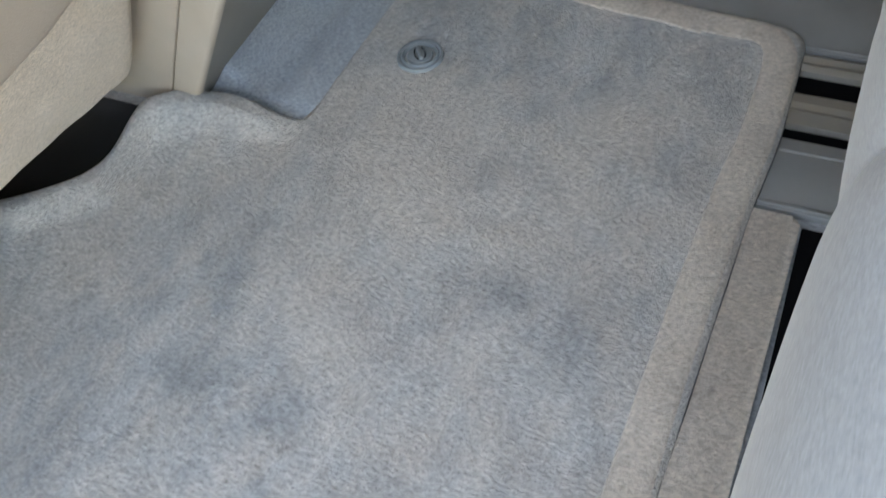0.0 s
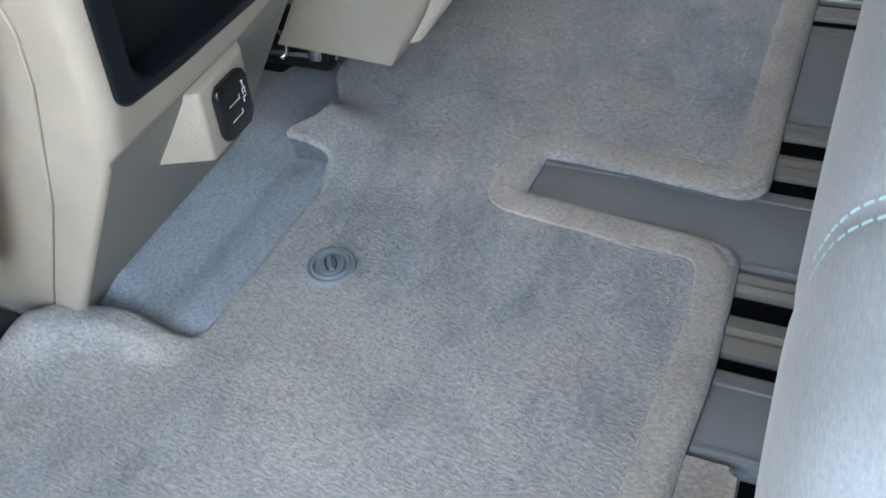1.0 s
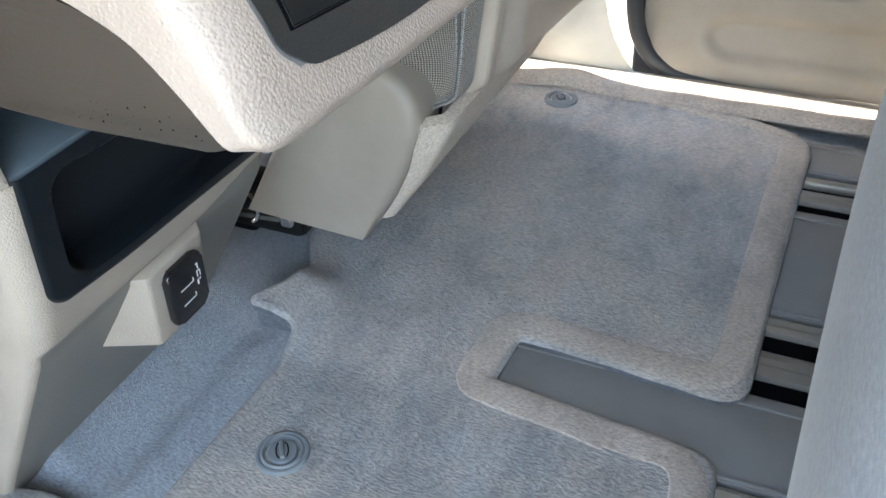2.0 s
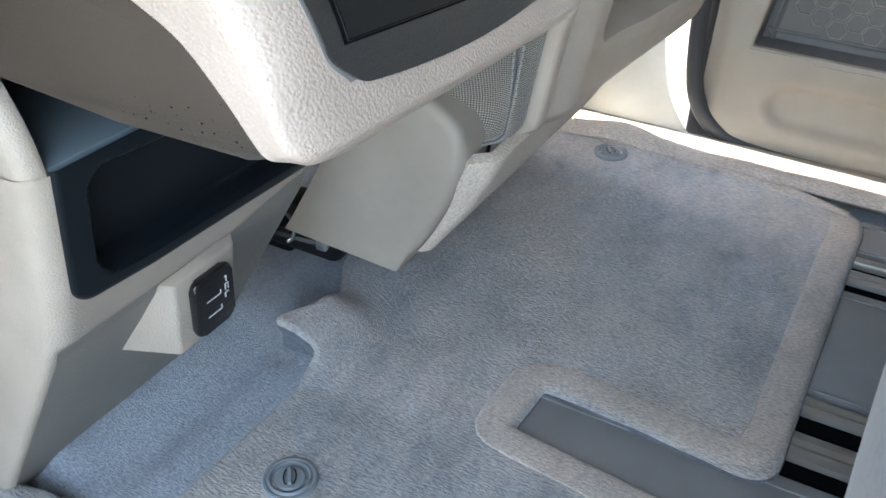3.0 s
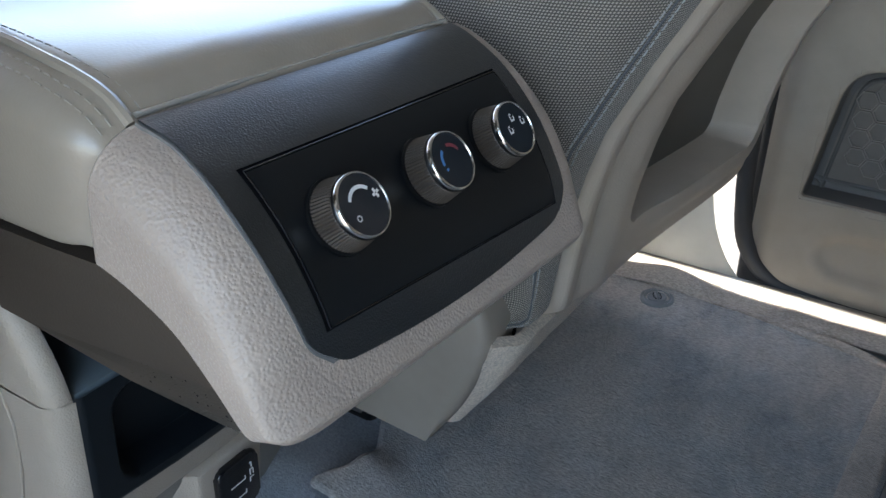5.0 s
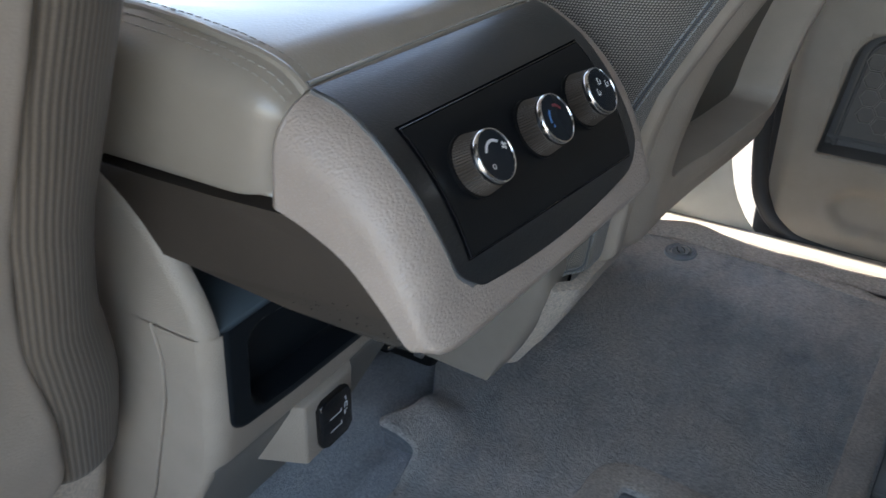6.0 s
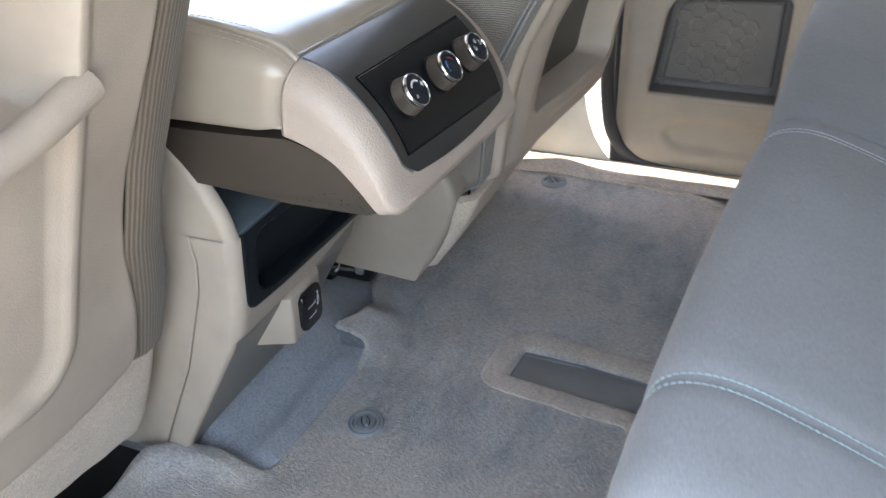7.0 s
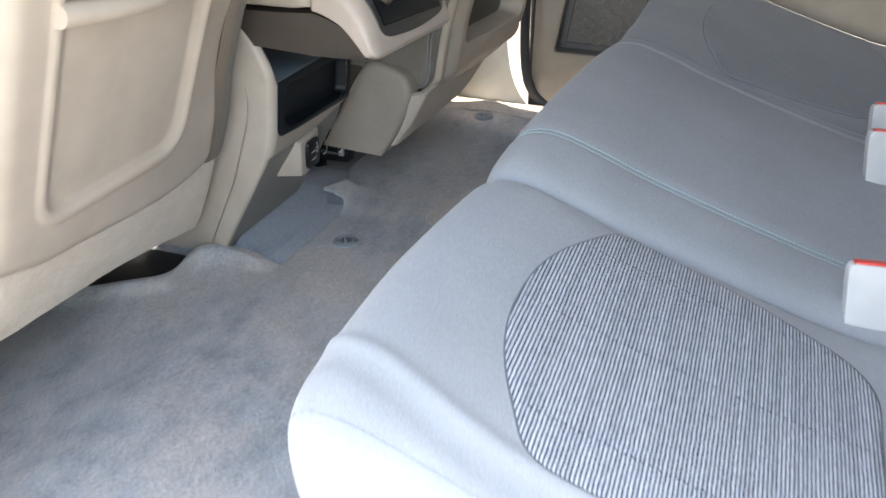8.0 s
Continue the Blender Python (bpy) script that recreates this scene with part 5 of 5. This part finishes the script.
def build_bench():
    bench = thing("rear_bench", "grey cloth rear bench seat with pale cyan stitching", "bench seat")
    for shape in (NEAR_PART, MID_PART, FAR_PART):
        bench_section(bench, *shape)
    for yc, thread in ((SEAM_NEAR, CYAN), (SEAM_FAR, SEAM_PALE)):
        for y in (yc - 0.0055, yc + 0.0055):
            line = [(x, b, z + 0.0006) for x, b, z in bench_skin(y, *MID_PART)[25:]]
            part("stitching", stitches(line, (0, 0, 0.0005), 0.0042, 0.0018, 0.0007), thread, bench, "double pale stitch line")
    # hem stitching on the near side, below the rolled edge
    line = [bench_skin(-0.834, *NEAR_PART)[k] for k in range(24, len(bench_profile()) - 4)]
    part("stitching", stitches([(a, b - 0.0004, c + 0.0004) for a, b, c in line], (0, -0.0004, 0.0004), 0.006, 0.004, 0.0006), SEAT, bench, "faint hem stitching")
    # ribbed pads: rounded in front, straight beside the crease
    for side, cloth_kind in ((-1, PAD), (1, PAD_FLAT)):
        lines = [(0.595, 0.348), (0.75, 0.370), (0.905, 0.420), (0.905, 0.70), (0.86, 0.785), (0.60, 0.785), (0.532, 0.66), (0.528, 0.50)]
        lines = [(x + (0.0 if side < 0 else 0.045), y * side) for x, y in lines]
        out = dense(arc_corners(lines, [0.03, 0.05, 0.10, 0.08, 0.04, 0.03, 0.10, 0.10], 8), 0.012)
        shape = NEAR_PART if side < 0 else FAR_PART
        skins = {}

        def lay(p, lift):
            key = round(p.y, 4)
            if key not in skins:
                top = [q for q in bench_skin(min(max(p.y, shape[0] + 0.001), shape[1] - 0.001), *shape) if q[2] > 0.2 and q[0] > 0.43 + bench_slant(p.y)]
                skins[key] = ([q[0] for q in top], [q[2] for q in top])
            return (p.x, p.y, float(np.interp(p.x, *skins[key])) + lift)
        mid = Vector((sum(p.x for p in out) / len(out), sum(p.y for p in out) / len(out)))
        rows = []
        for r in list(np.linspace(0.0, 0.94, 18)) + [0.965, 0.98, 0.99, 0.996, 1.0]:
            lift = 0.0032 * min(1.0, (1 - r) / 0.035) ** 0.5 - (0.003 if r == 1.0 else 0.0)
            rows.append([lay(mid.lerp(p, r), lift) for p in out])
        part("seat_pad", grid(rows, None, True), cloth_kind, bench, "ribbed pale grey inset pad")
        # Dark cord round the pad stands for the shade in its sunk seam.
        part("pad_seam_shade", tube([lay(p, -0.0004) for p in out] + [lay(out[0], -0.0004)], 0.0016 if side < 0 else 0.0009, 6), SEAM, bench, "dark cord for the shade round the pad")
    bm = box((0.47, -0.70, FLOOR_Z), (0.95, 0.82, 0.06), 0.01)
    part("base", bm, BLACK, bench, "dark base under the cushion")
    rows = []
    for y in np.linspace(-0.84, 0.86, 60):
        rows.append([(1.04 + 0.26 * t + 0.02 * math.sin(math.pi * t), y, 0.10 + 0.66 * t) for t in np.linspace(0, 1, 20)])
    part("backrest", solid(grid(rows), 0.08), SEAT, bench)
    return bench


def build_buckle(x, y, z, turn, lean):
    """A belt buckle with its red button, standing in the gap behind the cushion."""
    b = thing("belt_buckle", "pale grey belt buckle with a red release button", "belt buckle", group="bench belt buckles")
    m = pose(x, y, z, lean, 0, turn) @ Matrix.Scale(1.2, 4)
    bm = prism(arc_corners([(-0.019, -0.045), (0.019, -0.045), (0.024, 0.02), (0.024, 0.036), (-0.024, 0.036), (-0.024, 0.02)], 0.006), -0.010, 0.010, "y", 0.004, 3)
    bmesh.ops.transform(bm, matrix=m, verts=bm.verts)
    part("housing", bm, BUCKLE, b)
    bm = box((-0.019, -0.0075, 0.030), (0.019, 0.0075, 0.0385), 0.002)
    bmesh.ops.transform(bm, matrix=m, verts=bm.verts)
    part("release_button", bm, RED, b, "red release button")
    bm = box((-0.014, -0.004, -0.10), (0.014, 0.004, -0.044), 0.002)
    bmesh.ops.transform(bm, matrix=m, verts=bm.verts)
    part("stalk", bm, BLACK, b, "black stalk")
    bm = lathe([(0.034, -0.085), (0.032, -0.062), (0.026, -0.050), (0.021, -0.046), (0.0, -0.046)], m @ Matrix.Diagonal((1, 0.7, 1, 1)), 24)
    part("boot", bm, RUBBER, b, "dark rubber boot")


DIMMING_GLASS = tinted_glass("dark light-cutting glass", (0.13, 0.135, 0.14))
EDGE_GLINT = material("edge highlight", (0.30, 0.30, 0.30), 0.25, 0.5)
PANEL_BLACK = grained("black panel plastic", (0.005, 0.008, 0.011), 0.34, 1000.0, 0.0006, 0.7, 0.7)
bsdf(PANEL_BLACK).inputs["Coat Weight"].default_value = 1.0
bsdf(PANEL_BLACK).inputs["Coat Roughness"].default_value = 0.3
DIAL = material("dial black", (0.020, 0.024, 0.030), 0.22, 0.0, 0.4)
POCKET_SHADE = grained("beige pocket plastic darkened for shade", (0.085, 0.076, 0.065), 0.4, 700.0, 0.0003, 0.4)
LID_THREAD = material("lid thread", (0.36, 0.325, 0.28), 0.55)
LIP_GLINT = material("bright edge highlight", (0.62, 0.62, 0.60), 0.25, 0.7)
SEAM_PALE = material("pale grey thread", (0.50, 0.53, 0.56), 0.8)
SEAM = material("dark seam thread and seam shade", (0.09, 0.10, 0.115), 0.8)
SILL = grained("grey-beige sill trim", (0.33, 0.31, 0.28), 0.45, 700.0, 0.0003, 0.3)
RECESS = grained("dark speaker frame plastic", (0.105, 0.102, 0.100), 0.5, 900.0, 0.0002, 0.3)
GRILLE = grained("dark grille cloth", (0.15, 0.137, 0.125), 0.7, 900.0, 0.0001, 0.3)
GRILLE_RIB = grained("grille rib plastic", (0.23, 0.21, 0.19), 0.5, 900.0, 0.0002, 0.3)
TRAY = grained("tray plastic tinted for sky reflection", (0.115, 0.145, 0.165), 0.3, 700.0, 0.0003, 0.3)
BLACK_FASCIA = grained("fascia black", (0.006, 0.0075, 0.0095), 0.32, 1200.0, 0.0001, 0.2, 0.36)
KNOB = grained("knob rubber", (0.055, 0.045, 0.038), 0.36, 900.0, 0.0002, 0.3)
BEIGE_SHELL = grained("beige seat shell", (0.455, 0.385, 0.32), 0.46, 650.0, 0.0005, 0.45)
PAD_FLAT = woven("flat pad cloth", (0.255, 0.268, 0.292), 560.0, 0.22, turn=92, depth=0.001)
PAD = ribbed("ribbed pad cloth", (0.45, 0.475, 0.51), (0.014, 0.022, 0.038), 0.0040, 0.30)

build_shell()
build_sill(1, "wall_sill_far", "grey-beige sill trim under the far door")
build_sill(-1, "wall_sill_near", "grey-beige sill trim in the open doorway")
build_pillar()
build_fold()
build_far_door()
build_tracks()
build_mat()
build_clip(0.0, 0.0, "mat clips")
build_clip(0.029, 0.737, "mat clips")
build_console()
build_armrest()
for y, dial, s in ((-0.072, "fan", 0.61), (-0.002, "heat", 0.61), (0.060, "vent", 0.61)):
    build_knob(y, dial, s)
far_seat = build_front_seat(seat_far, 1, "beige front passenger seat back with cloth bolster", 0.204)
build_recliner(far_seat)
build_front_seat(seat_driver, -1, "beige driver seat back with map pocket", 0.160)
build_bench()
build_buckle(0.891, -0.304, 0.248, 8, -14)
build_buckle(0.917, 0.10, 0.271, 8, -14)
build_buckle(0.924, 0.216, 0.276, 8, -14)
